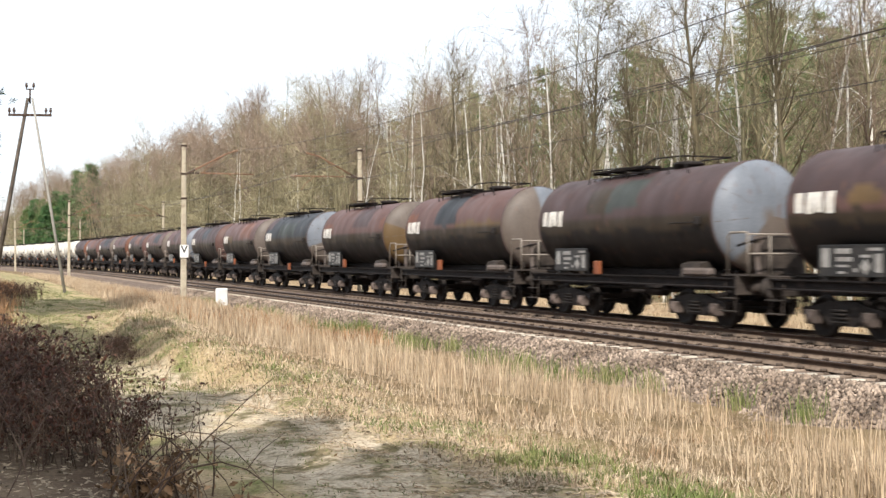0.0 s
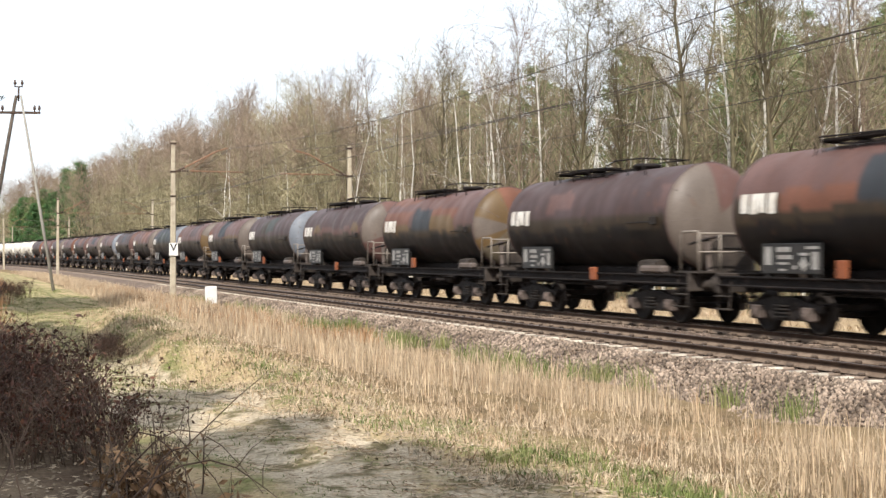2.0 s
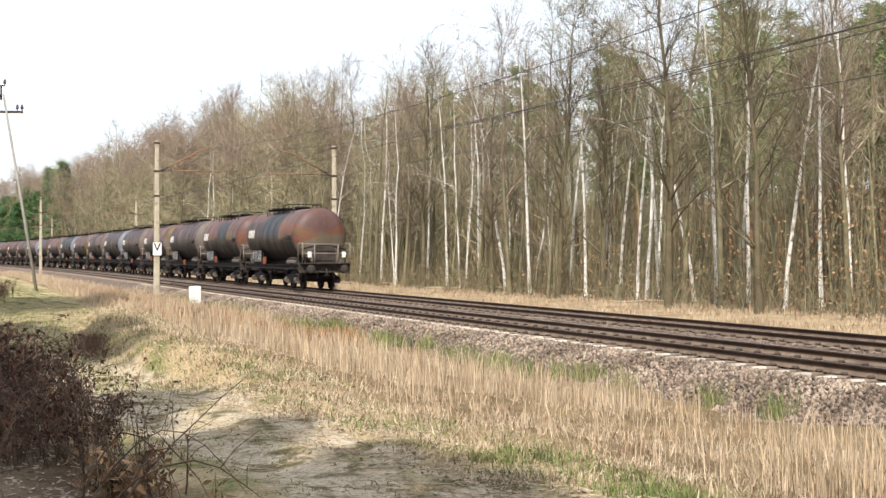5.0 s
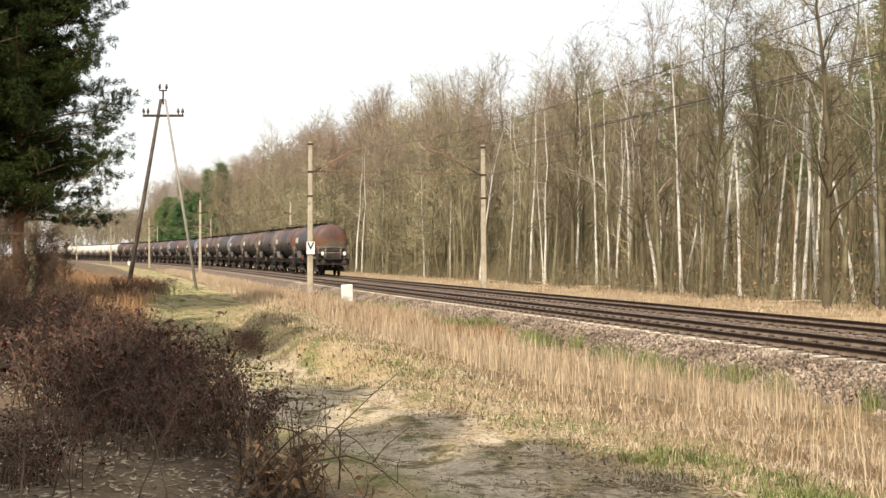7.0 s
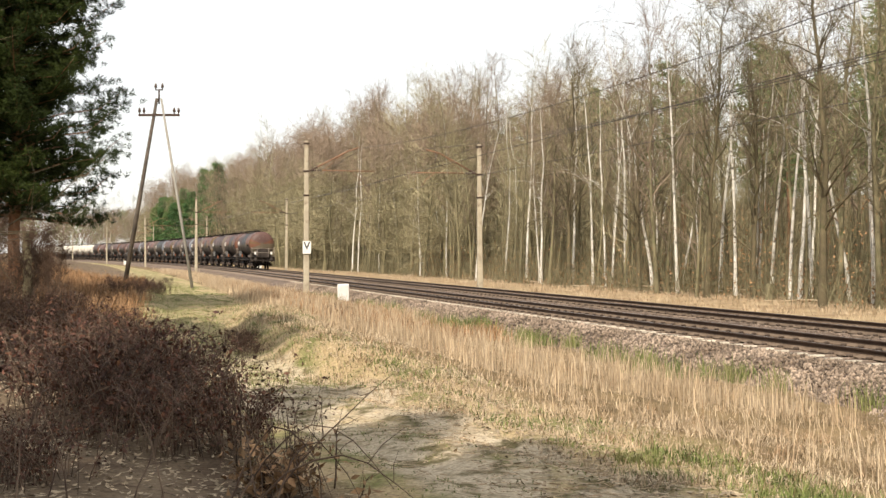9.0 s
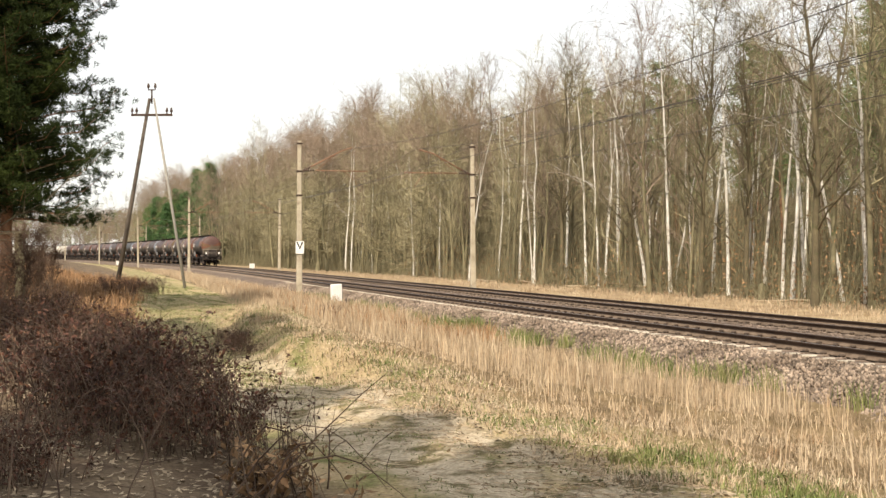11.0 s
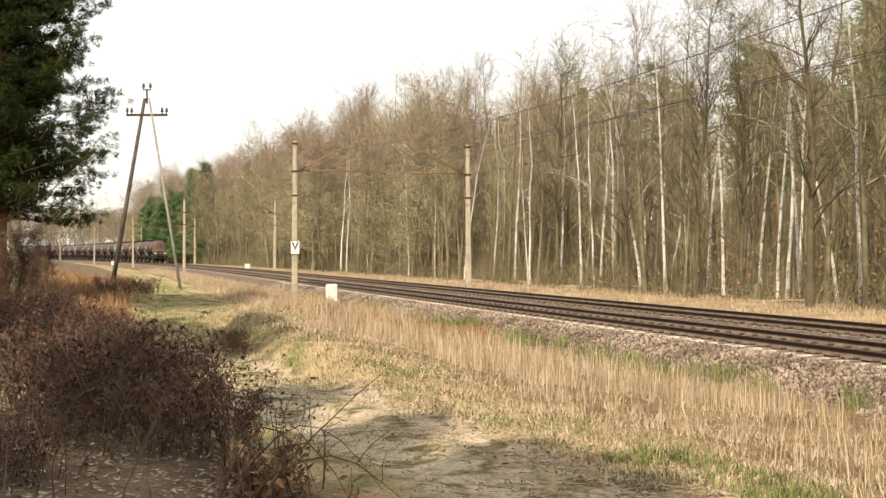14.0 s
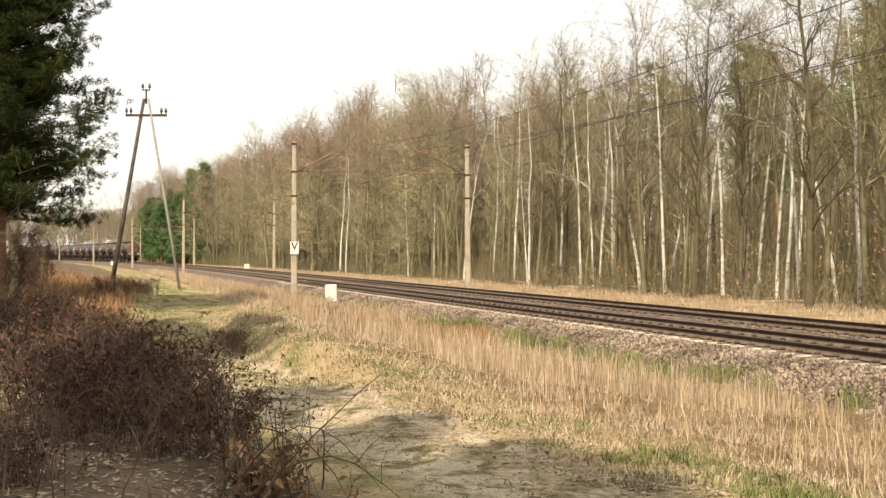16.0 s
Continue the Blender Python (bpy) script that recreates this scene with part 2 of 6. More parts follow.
# ---- ground ----
def ground_material():
    m = bpy.data.materials.new("ground_sand_and_dry_grass")
    m.use_nodes = True
    n, l = m.node_tree.nodes, m.node_tree.links
    b = n["Principled BSDF"]
    b.inputs["Roughness"].default_value, b.inputs["Specular IOR Level"].default_value = 0.95, 0.1
    at = n.new("ShaderNodeAttribute")
    at.attribute_name = "across"
    tc = n.new("ShaderNodeTexCoord")

    def nz(s, det=6.0):
        t = n.new("ShaderNodeTexNoise")
        t.inputs["Scale"].default_value, t.inputs["Detail"].default_value = s, det
        l.new(tc.outputs["Object"], t.inputs["Vector"])
        return t.outputs["Fac"]

    def math_(op, a_, b_):
        x = n.new("ShaderNodeMath")
        x.operation = op
        for i, v in enumerate((a_, b_)):
            if isinstance(v, (int, float)):
                x.inputs[i].default_value = v
            else:
                l.new(v, x.inputs[i])
        return x.outputs[0]

    def ramp(src, lo, hi):
        r = n.new("ShaderNodeMapRange")
        r.inputs["From Min"].default_value, r.inputs["From Max"].default_value = lo, hi
        l.new(src, r.inputs["Value"])
        return r.outputs["Result"]

    def mix(fac, a_, b_):
        x = n.new("ShaderNodeMix")
        x.data_type = "RGBA"
        for sock, v in ((x.inputs["Factor"], fac), (x.inputs["A"], a_), (x.inputs["B"], b_)):
            if isinstance(v, (tuple, float, int)):
                sock.default_value = (*v, 1) if isinstance(v, tuple) else v
            else:
                l.new(v, sock)
        return x.outputs["Result"]

    wob = math_("MULTIPLY", math_("SUBTRACT", nz(0.9, 5), 0.5), 1.7)
    d = math_("ADD", at.outputs["Fac"], wob)
    litter = mix(ramp(nz(1.5), 0.35, 0.65), (0.10, 0.07, 0.048), (0.20, 0.15, 0.10))
    sand = mix(ramp(nz(0.8), 0.35, 0.65), (0.43, 0.355, 0.25), (0.54, 0.455, 0.335))
    sand = mix(ramp(nz(9), 0.56, 0.7), sand, (0.26, 0.21, 0.13))
    sand = mix(ramp(nz(2.6), 0.50, 0.60), sand, (0.15, 0.125, 0.065))
    verge = mix(ramp(nz(1.1), 0.46, 0.62), (0.40, 0.31, 0.18), (0.17, 0.175, 0.065))
    straw = mix(ramp(nz(1.4), 0.35, 0.65), (0.23, 0.165, 0.09), (0.14, 0.10, 0.055))
    forest = mix(ramp(nz(0.6), 0.35, 0.65), (0.40, 0.31, 0.19), (0.27, 0.19, 0.115))
    deep = mix(ramp(nz(0.6), 0.35, 0.65), (0.17, 0.115, 0.07), (0.24, 0.165, 0.10))
    col = mix(ramp(d, 0.5, 1.1), litter, verge)
    col = mix(ramp(d, 1.4, 1.7), col, sand)
    # farther on, grass has grown over the sand
    sy = n.new("ShaderNodeSeparateXYZ")
    l.new(tc.outputs["Object"], sy.inputs[0])
    far_on = math_("ADD", sy.outputs["Y"], math_("MULTIPLY", math_("SUBTRACT", nz(0.5, 3), 0.5), 14.0))
    turf = mix(ramp(nz(1.7), 0.38, 0.62), (0.20, 0.185, 0.075), (0.33, 0.27, 0.14))
    col = mix(math_("MULTIPLY", math_("MULTIPLY", ramp(far_on, 17.0, 24.0), ramp(d, 1.3, 1.7)), 0.85), col, turf)
    # a grown-over strip between the wheel ruts
    mid = math_("MULTIPLY", ramp(d, 2.35, 2.5), math_("SUBTRACT", 1.0, ramp(d, 2.85, 3.0)))
    col = mix(math_("MULTIPLY", mid, ramp(nz(2.5), 0.45, 0.6)), col, verge)
    col = mix(ramp(d, 3.55, 3.8), col, verge)
    col = mix(ramp(d, 4.9, 5.8), col, straw)
    col = mix(ramp(d, 20.5, 22.0), col, forest)
    col = mix(ramp(d, 29.5, 33.0), col, deep)
    g = nz(30, 4)
    hs = n.new("ShaderNodeHueSaturation")
    l.new(col, hs.inputs["Color"])
    mr = n.new("ShaderNodeMapRange")
    mr.inputs["From Min"].default_value, mr.inputs["From Max"].default_value = 0.25, 0.75
    mr.inputs["To Min"].default_value, mr.inputs["To Max"].default_value = 0.65, 1.3
    l.new(g, mr.inputs["Value"])
    l.new(mr.outputs["Result"], hs.inputs["Value"])
    l.new(hs.outputs["Color"], b.inputs["Base Color"])
    bp = n.new("ShaderNodeBump")
    bp.inputs["Strength"].default_value, bp.inputs["Distance"].default_value = 0.8, 0.05
    l.new(nz(14, 6), bp.inputs["Height"])
    l.new(bp.outputs["Normal"], b.inputs["Normal"])
    return m


def build_ground():
    d = np.concatenate([[-2500, -900, -350, -150, -70, -40, -25, -18], np.arange(-14, 5, 0.25), np.arange(5, 25, 0.5), np.arange(25, 60, 2.5), [65, 80, 110, 150, 220, 400, 900, 2500]])
    s = np.concatenate([[-2000, -700, -250, -100, -50, -25, -12], np.arange(-6, 30, 0.25), np.arange(30, 80, 0.7), np.arange(80, 200, 3), np.arange(200, 520, 10), [560, 640, 760, 1000, 1500, 2600]])
    D, S = np.meshgrid(d, s)
    Z = ground_z(D, S)
    V = np.stack([D + np.where(S < 700, bends(S), bends(np.array(700.0))), S, Z], -1).reshape(-1, 3)
    nx, ny = len(d), len(s)
    i = (np.arange(ny - 1)[:, None] * nx + np.arange(nx - 1)[None]).ravel()
    F = np.stack([i, i + 1, i + nx + 1, i + nx], -1)
    me = mesh_from_arrays("ground", V, F, [ground_material()])
    at = me.attributes.new("across", "FLOAT", "POINT")
    at.data.foreach_set("value", (D - road_course(D, S)).ravel().astype(np.float32))
    me.polygons.foreach_set("use_smooth", [True] * len(me.polygons))
    tagged(new("ground", me), "sandy ground with ruts, dry grass and leaf litter", "ground", kind="structure")


def strip_mesh(name, profile, s_values, mats, jitter=0.0, rnd=None):
    """Sweeps a (d, z) profile along the line."""
    prof = np.array(profile)
    s_values = np.asarray(s_values, float)
    P, S = np.meshgrid(prof[:, 0], s_values)
    Zs = np.repeat(prof[:, 1][None], len(s_values), 0)
    if jitter:
        Zs = Zs + rnd.normal(0, jitter, Zs.shape)
    V = np.stack([P + bends(S), S, Zs], -1).reshape(-1, 3)
    nx, ny = P.shape[1], P.shape[0]
    i = (np.arange(ny - 1)[:, None] * nx + np.arange(nx - 1)[None]).ravel()
    return mesh_from_arrays(name, V, np.stack([i, i + 1, i + nx + 1, i + nx], -1), mats)


def build_ballast():
    rnd = np.random.default_rng(4)
    prof = [(11.0, -0.72), (11.5, -0.62), (11.9, -0.48), (12.3, -0.36), (12.6, -0.25), (12.95, -0.205), (13.4, -0.205), (14.0, -0.20), (14.5, -0.205), (15.0, -0.20), (15.5, -0.195),
            (15.8, -0.165), (16.5, -0.17), (17.2, -0.165), (17.5, -0.21), (18.0, -0.235), (18.5, -0.235), (19.0, -0.235), (19.6, -0.22), (20.0, -0.215), (20.4, -0.25), (21.0, -0.42), (21.6, -0.62), (22.0, -0.72)]
    s = np.concatenate([[-150, -60, -20], np.arange(-5, 90, 0.3), np.arange(90, 220, 2), np.arange(220, 620, 10)])
    me = strip_mesh("ballast_bed", prof, s, [M["ballast"], M["track_bed"]], 0.012, rnd)
    mids = [(p[0] + q[0]) / 2 for p, q in zip(prof, prof[1:])]
    mi = np.array([1 if 13.2 < x < 20.0 else 0 for x in mids], np.int32)
    me.polygons.foreach_set("material_index", np.tile(mi, len(s) - 1))
    tagged(new("ballast_bed", me), "brown crushed stone ballast bed under the rails", "ballast", kind="structure")
    # loose stones on the visible shoulder, and darker ones between the sleepers
    octa = np.array([(1, 0, 0), (0, 1, 0), (-1, 0, 0), (0, -1, 0), (0, 0, 1), (0, 0, -1)], float)
    of = np.array([(0, 1, 4), (1, 2, 4), (2, 3, 4), (3, 0, 4), (1, 0, 5), (2, 1, 5), (3, 2, 5), (0, 3, 5)])
    for name, label, n, d0, d1, power, m in (("loose_ballast_stones", "loose grey-brown crushed stones on the ballast shoulder", 24000, 11.0, 13.06, 1.6, "stone"),
                                             ("track_bed_stones", "dark rust-stained stones between the sleepers", 12000, 13.5, 20.2, 1.5, "stonedark")):
        s_ = 9 + 72 * rnd.uniform(0, 1, n) ** power
        d_ = rnd.uniform(d0, d1, n)
        z_ = np.interp(d_, [p[0] for p in prof], [p[1] for p in prof])
        sz = rnd.uniform(0.024, 0.06, (n, 1, 3)) * rnd.uniform(0.7, 1.3, (n, 6, 1))
        th = rnd.uniform(0, 6.28, n)
        c, s2 = np.cos(th)[:, None], np.sin(th)[:, None]
        v = octa[None] * sz
        tilt = rnd.normal(0, 0.4, (n, 1))
        v = np.stack([v[..., 0] * c - v[..., 1] * s2, v[..., 0] * s2 + v[..., 1] * c, v[..., 2] * (1.0 if d0 < 13 else 0.7) + v[..., 0] * tilt], -1)
        v += np.stack([d_, s_, z_ + (0.012 if d0 < 13 else 0.0)], -1)[:, None]
        f = (np.arange(n)[:, None, None] * 6 + of[None]).reshape(-1, 3)
        tagged(new(name, mesh_from_arrays(name, v.reshape(-1, 3), f, [M[m]])), label, "gravel", kind="stuff")


def rail_bm(d0, s_values):
    prof = [(-0.075, -0.172), (-0.075, -0.158), (-0.012, -0.135), (-0.012, -0.10), (-0.012, -0.045), (-0.036, -0.032), (-0.036, -0.006), (-0.030, 0.0), (0.030, 0.0), (0.036, -0.006), (0.036, -0.032),
            (0.012, -0.045), (0.012, -0.10), (0.012, -0.135), (0.075, -0.158), (0.075, -0.172)]
    me = strip_mesh("rail", [(d0 + x, z) for x, z in prof], s_values, [M["rail"], M["rail_top"], M["rail_foot"]])
    k = len(prof) - 1
    mi = np.zeros(len(me.polygons), np.int32)
    mi[7::k] = 1
    for i in (0, 1, 2, 12, 13, 14):
        mi[i::k] = 2
    me.polygons.foreach_set("material_index", mi)
    return me


def sleeper_mesh(pale):
    bm = bmesh.new()
    L, w0, w1 = 1.38, 0.095, 0.065
    xs = [(-L, 0.0), (-1.06, 0.0), (-0.5, 0.0), (-0.3, -0.045), (0.3, -0.045), (0.5, 0.0), (0.95, 0.0), (L, 0.0)]
    rings = []
    for x, dz in xs:
        rings.append([bm.verts.new((x, y, z)) for y, z in ((-w0, -0.36), (-w0, -0.25), (-w1, -0.178 + dz), (w1, -0.178 + dz), (w0, -0.25), (w0, -0.36))])
    for a_, b_ in zip(rings, rings[1:]):
        for k in range(5):
            bm.faces.new((a_[k], b_[k], b_[k + 1], a_[k + 1]))
    bm.faces.new(rings[0]), bm.faces.new(rings[-1][::-1])
    for f in bm.faces:
        f.material_index = 1 if f.calc_center_median().x > -1.06 else 0
    return mesh_of(bm, "sleeper", M["sleeper"] if pale else M["stained"], M["stained"])


def build_track(d0, label):
    tr = tagged(new("railway_track"), label, "railway track", "pair of tracks", "structure")
    s = np.concatenate([[-150, -60], np.arange(-20, 110, 10), np.arange(110, 620, 5)])
    part("rail", rail_bm(d0 - 0.753, s), None, tr, "rusty steel rail with worn head")
    part("rail", rail_bm(d0 + 0.753, s), None, tr, "rusty steel rail with worn head")
    sl = sleeper_mesh(d0 == NEAR)
    clip = bmesh.new()
    for sx in (-0.753, 0.753):
        for o in (-0.115, 0.115):
            box(clip, sx + o - 0.055, sx + o + 0.055, -0.055, 0.055, -0.178, -0.12, 0, 0.02)
    clip = mesh_of(clip, "rail_clip", M["clip"])
    for i in range(125):
        s_ = 9.0 + 0.6 * i
        o = part("sleeper", sl, None, tr)
        o.matrix_basis = pose(d0 + random.gauss(0, 0.012), s_ + random.gauss(0, 0.01), random.gauss(0, 0.004), 0, 0, random.gauss(0, 0.4))
        c_ = part("rail_clip", clip, None, tr)
        c_.location = (d0, s_, 0)
    v, f = [], []
    s_ = 9.0 + 0.6 * 125
    while s_ < 330:
        k = len(v)
        c = on_line(d0, s_)
        v += [(c.x + x, c.y + y, z) for x in (-1.28, 1.28) for y, z in ((-0.14, -0.26), (-0.11, -0.178), (0.11, -0.178), (0.14, -0.26))]
        f += [(k, k + 1, k + 5, k + 4), (k + 1, k + 2, k + 6, k + 5), (k + 2, k + 3, k + 7, k + 6), (k, k + 3, k + 2, k + 1), (k + 4, k + 5, k + 6, k + 7)]
        s_ += 0.6
    o = part("far_sleepers", mesh_from_arrays("far_sleepers", np.array(v), np.array(f), [M["stained"]]), None, tr)
    tagged(o, kind="stuff")


# ---- line-side structures ----
MAST_S = [67.5 + 72 * i for i in range(-1, 5)]
MAST_D = (11.5, 21.7)


def build_mast(d, s, h_top, arm_side, label):
    """A tapered concrete catenary mast with its bracket; arm_side 1 reaches to +x."""
    gz = float(ground_z(d, s)) - 0.3
    root = tagged(new("catenary_mast"), label, "catenary mast", "catenary masts along the line")
    root.matrix_world = Matrix.Translation(on_line(d, s)) @ pose(0, 0, 0, 0, random.gauss(0, 0.25), turn_at(s))
    bm = bmesh.new()
    rings = []
    for z, a_, b_ in ((gz, 0.165, 0.135), (1.0, 0.155, 0.125), (4.0, 0.135, 0.11), (h_top, 0.105, 0.09)):
        c = 0.04
        rings.append([bm.verts.new(p + (z,)) for p in ((-a_ + c, -b_), (a_ - c, -b_), (a_, -b_ + c), (a_, b_ - c), (a_ - c, b_), (-a_ + c, b_), (-a_, b_ - c), (-a_, -b_ + c))])
    for r0, r1 in zip(rings, rings[1:]):
        for k in range(8):
            bm.faces.new((r0[k], r0[(k + 1) % 8], r1[(k + 1) % 8], r1[k]))
    bm.faces.new(rings[-1])
    part("concrete_post", bm, M["concrete"], root, "weathered tapered concrete post")
    for z in (5.0, 6.35, h_top - 0.15):
        w = 0.155
        part("clamp_band", box(bmesh.new(), -w, w, -w + 0.02, w - 0.02, z - 0.05, z + 0.05, 0, 0.01), M["rail"], root, "dark steel clamp band")
    t_ = arm_side
    off = abs((NEAR if d < NEAR else FAR) - d)  # to the centre of the track
    bm = bmesh.new()
    tube(bm, [(0.15 * t_, 0, 6.35), (2.4 * t_, 0, 7.55), (off * t_, 0, 7.75)], 0.038, 6)
    part("cantilever_tube", bm, M["rustarm"], root, "rust-red cantilever tube")
    bm = bmesh.new()
    tube(bm, [(0.9 * t_, 0, 6.42), ((off + 0.9) * t_, 0, 6.42)], 0.03, 6)
    part("registration_tube", bm, M["rustarm"], root, "rust-red registration tube")
    part("brace", tube(bmesh.new(), [(0.95 * t_, 0, 6.42), (2.0 * t_, 0, 7.3)], 0.016, 5), M["rustarm"], root)
    bm = bmesh.new()
    tube(bm, [((off - 0.5) * t_, 0, 6.4), (off * t_, 0, 6.05), ((off + 0.3) * t_, 0, 5.62)], 0.016, 5)
    part("steady_arm", bm, M["rustarm"], root)
    for x0, z0, x1, z1 in ((0.18, 6.37, 0.62, 6.60), (0.18, 6.40, 0.85, 6.42)):
        n = 5
        bm = bmesh.new()
        for i in range(n):
            p = Vector((x0 * t_, 0, z0)).lerp(Vector((x1 * t_, 0, z1)), (i + 0.5) / n)
            q = (Vector((x1 * t_, 0, z1)) - Vector((x0 * t_, 0, z0))).normalized()
            tube(bm, [p - q * 0.05, p, p + q * 0.05], [0.03, 0.075, 0.03], 8)
        part("insulator", bm, M["porcelain"], root, "ribbed brown porcelain insulator")
    return root


def build_wires():
    for d in (NEAR, FAR):
        for z_mast, sag, label, name, r in ((7.75, 1.15, "dark messenger wire hanging between masts", "messenger_wire", 0.012), (5.6, 0.0, "dark contact wire over the track", "contact_wire", 0.011)):
            bm = bmesh.new()
            for i, (s0, s1) in enumerate(zip(MAST_S, MAST_S[1:])):
                pts = []
                for k in range(13):
                    u = k / 12
                    s_ = s0 + (s1 - s0) * u
                    zig = (0.25 if (i + (d > 16)) % 2 else -0.25) * (1 - 2 * u)
                    pts.append(on_line(d + zig, s_, z_mast - sag * 4 * u * (1 - u)))
                tube(bm, pts, r, 5, 0, False)
            tagged(part(name, bm, M["wire"], None), label, "overhead wire", "overhead line")
        bm = bmesh.new()
        for s0, s1 in zip(MAST_S, MAST_S[1:]):
            for k in range(1, 9):
                u = k / 9
                s_ = s0 + (s1 - s0) * u
                tube(bm, [on_line(d, s_, 5.6), on_line(d, s_, 7.75 - 1.15 * 4 * u * (1 - u))], 0.006, 3, 0, False)
        tagged(part("dropper_wires", bm, M["wire"], None), "thin dropper wires between messenger and contact wire", "overhead wire", "overhead line", "stuff")
    # a feeder along the mast heads
    bm = bmesh.new()
    for s0, s1 in zip(MAST_S, MAST_S[1:]):
        tube(bm, [on_line(MAST_D[1] - 0.1, s0 + (s1 - s0) * k / 12, 8.0 - 0.7 * 4 * (k / 12) * (1 - k / 12)) for k in range(13)], 0.012, 5, 0, False)
    tagged(part("feeder_wire", bm, M["wire"], None), "dark feeder wire running along the mast heads", "overhead wire", "overhead line")


def build_mast_sign(s, d, z):
    root = tagged(new("mast_sign"), "white square sign with a black chevron on the concrete mast", "sign")
    root.location = (d, s - 0.185, z)
    bm = bmesh.new()
    box(bm, -0.235, 0.235, -0.012, 0.012, -0.36, 0.34, 0, 0.008)
    part("plate", bm, M["white"], root)
    bm = bmesh.new()
    for sx in (-1, 1):
        v = [bm.verts.new((sx * x, -0.016, z_)) for x, z_ in ((0.0, -0.14), (0.0, 0.02), (0.11, 0.30), (0.20, 0.30))]
        bm.faces.new(v if sx < 0 else v[::-1])
    part("chevron", bm, M["black"], root, "black chevron mark")


def build_marker(d, s, h, w, label):
    gz = float(ground_z(d, s))
    root = tagged(new("marker_stone"), label, "marker stone", "white line-side stones")
    root.location = on_line(d, s, gz)
    root.rotation_euler = (0, radians(random.uniform(-2, 2)), radians(14))
    bm = bmesh.new()
    box(bm, -w, w, -0.09, 0.09, 0.15, h, 0, 0.035)
    part("stone_head", bm, M["white"], root, "whitewashed rounded stone head")
    bm = bmesh.new()
    box(bm, -w * 0.8, w * 0.8, -0.07, 0.07, -0.25, 0.16, 0, 0.01)
    part("stone_foot", bm, M["concrete"], root, "bare concrete foot")


def build_apole():
    """The two-legged timber power pole."""
    root = tagged(new("power_pole"), "two-legged grey timber power pole with a steel crossarm", "power pole")
    cx, cy = APOLE
    gz = float(ground_z(cx, cy))
    root.location = (cx, cy, gz)
    root.rotation_euler = (0, 0, radians(-16.65))
    for sx, sy, name in ((-2.16, 0.6, "dark"), (2.05, -0.6, "light")):
        bm = bmesh.new()
        foot = Vector((sx, sy, -0.4))
        head = Vector((0.12 if sx > 0 else -0.12, 0, 10.5))
        k = 1.0 if sx < 0 else 0.64
        tube(bm, [foot, foot.lerp(head, 0.5), head], [0.135 * k, 0.115 * k, 0.085 * k], 10)
        # the left leg has the darker wood colour, the right leg the paler one
        part("leg", bm, M["wood"] if sx < 0 else M["woodlight"], root, "dark grey timber leg" if sx < 0 else "pale grey timber leg")
    bm = bmesh.new()
    box(bm, -1.15, 1.15, -0.06, 0.06, 9.5, 9.63, 0, 0.01)
    part("crossarm", bm, M["rail"], root, "dark steel crossarm")
    bm = bmesh.new()
    tube(bm, [(0, 0, 10.2), (0, 0, 10.98)], 0.05, 8)
    tube(bm, [(-0.22, 0, 10.98), (0.22, 0, 10.98)], 0.035, 6)
    part("head_bracket", bm, M["rail"], root, "narrow steel head bracket")
    for x, z in ((-1.1, 9.63), (-0.85, 9.63), (0.85, 9.63), (1.1, 9.63), (-0.19, 11.0), (0.19, 11.0)):
        bm = bmesh.new()
        lathe(bm, "z", (x, 0, z), [(0, 0.03), (0.08, 0.03), (0.10, 0.075), (0.2, 0.085), (0.26, 0.05), (0.32, 0.065), (0.36, 0.0)], 8)
        part("insulator", bm, M["porcelain"], root, "brown porcelain pin insulator")


APOLE = (3.6, 70.0)
build_ground()
build_ballast()
build_track(NEAR, "rusty near railway track on concrete sleepers in ballast")
build_track(FAR, "rusty far railway track on concrete sleepers in ballast")
for s in MAST_S:
    build_mast(MAST_D[0], s, 8.05, 1, "weathered concrete catenary mast beside the near track")
    build_mast(MAST_D[1], s, 8.1, -1, "weathered concrete catenary mast beside the wood")
build_wires()
build_mast_sign(67.5, 11.5, 2.1)
build_marker(11.1, 55.0, 0.95, 0.27, "whitewashed marker stone in dry grass beside the ballast")
build_marker(22.7, 166.0, 0.9, 0.36, "small whitewashed marker stone beside the track")
build_marker(10.8, 240.0, 0.9, 0.36, "small whitewashed marker stone beside the track")
build_apole()
# ---- the train ----
WAGON = 12.4          # length over buffers
SPEED, LATER_SPEED, TAIL_AT_0 = 19.39, 19.26, -38.35  # metres a second before and after the fifth second
DARK_WAGONS, CREAM_WAGONS = 18, 10
TANK_R, TANK_Z = 1.41, 2.79
SHARED = {}


def shared(key, build, *mats, smooth=False):
    if key not in SHARED:
        bm = bmesh.new()
        build(bm)
        SHARED[key] = mesh_of(bm, key, *mats, smooth=smooth)
    return SHARED[key]


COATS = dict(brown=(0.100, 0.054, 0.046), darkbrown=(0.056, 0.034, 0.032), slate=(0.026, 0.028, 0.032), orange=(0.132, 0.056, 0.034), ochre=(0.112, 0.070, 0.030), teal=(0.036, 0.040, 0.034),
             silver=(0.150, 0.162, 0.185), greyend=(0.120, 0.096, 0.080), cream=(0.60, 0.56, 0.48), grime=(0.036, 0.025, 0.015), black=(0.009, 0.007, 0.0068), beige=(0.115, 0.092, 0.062))


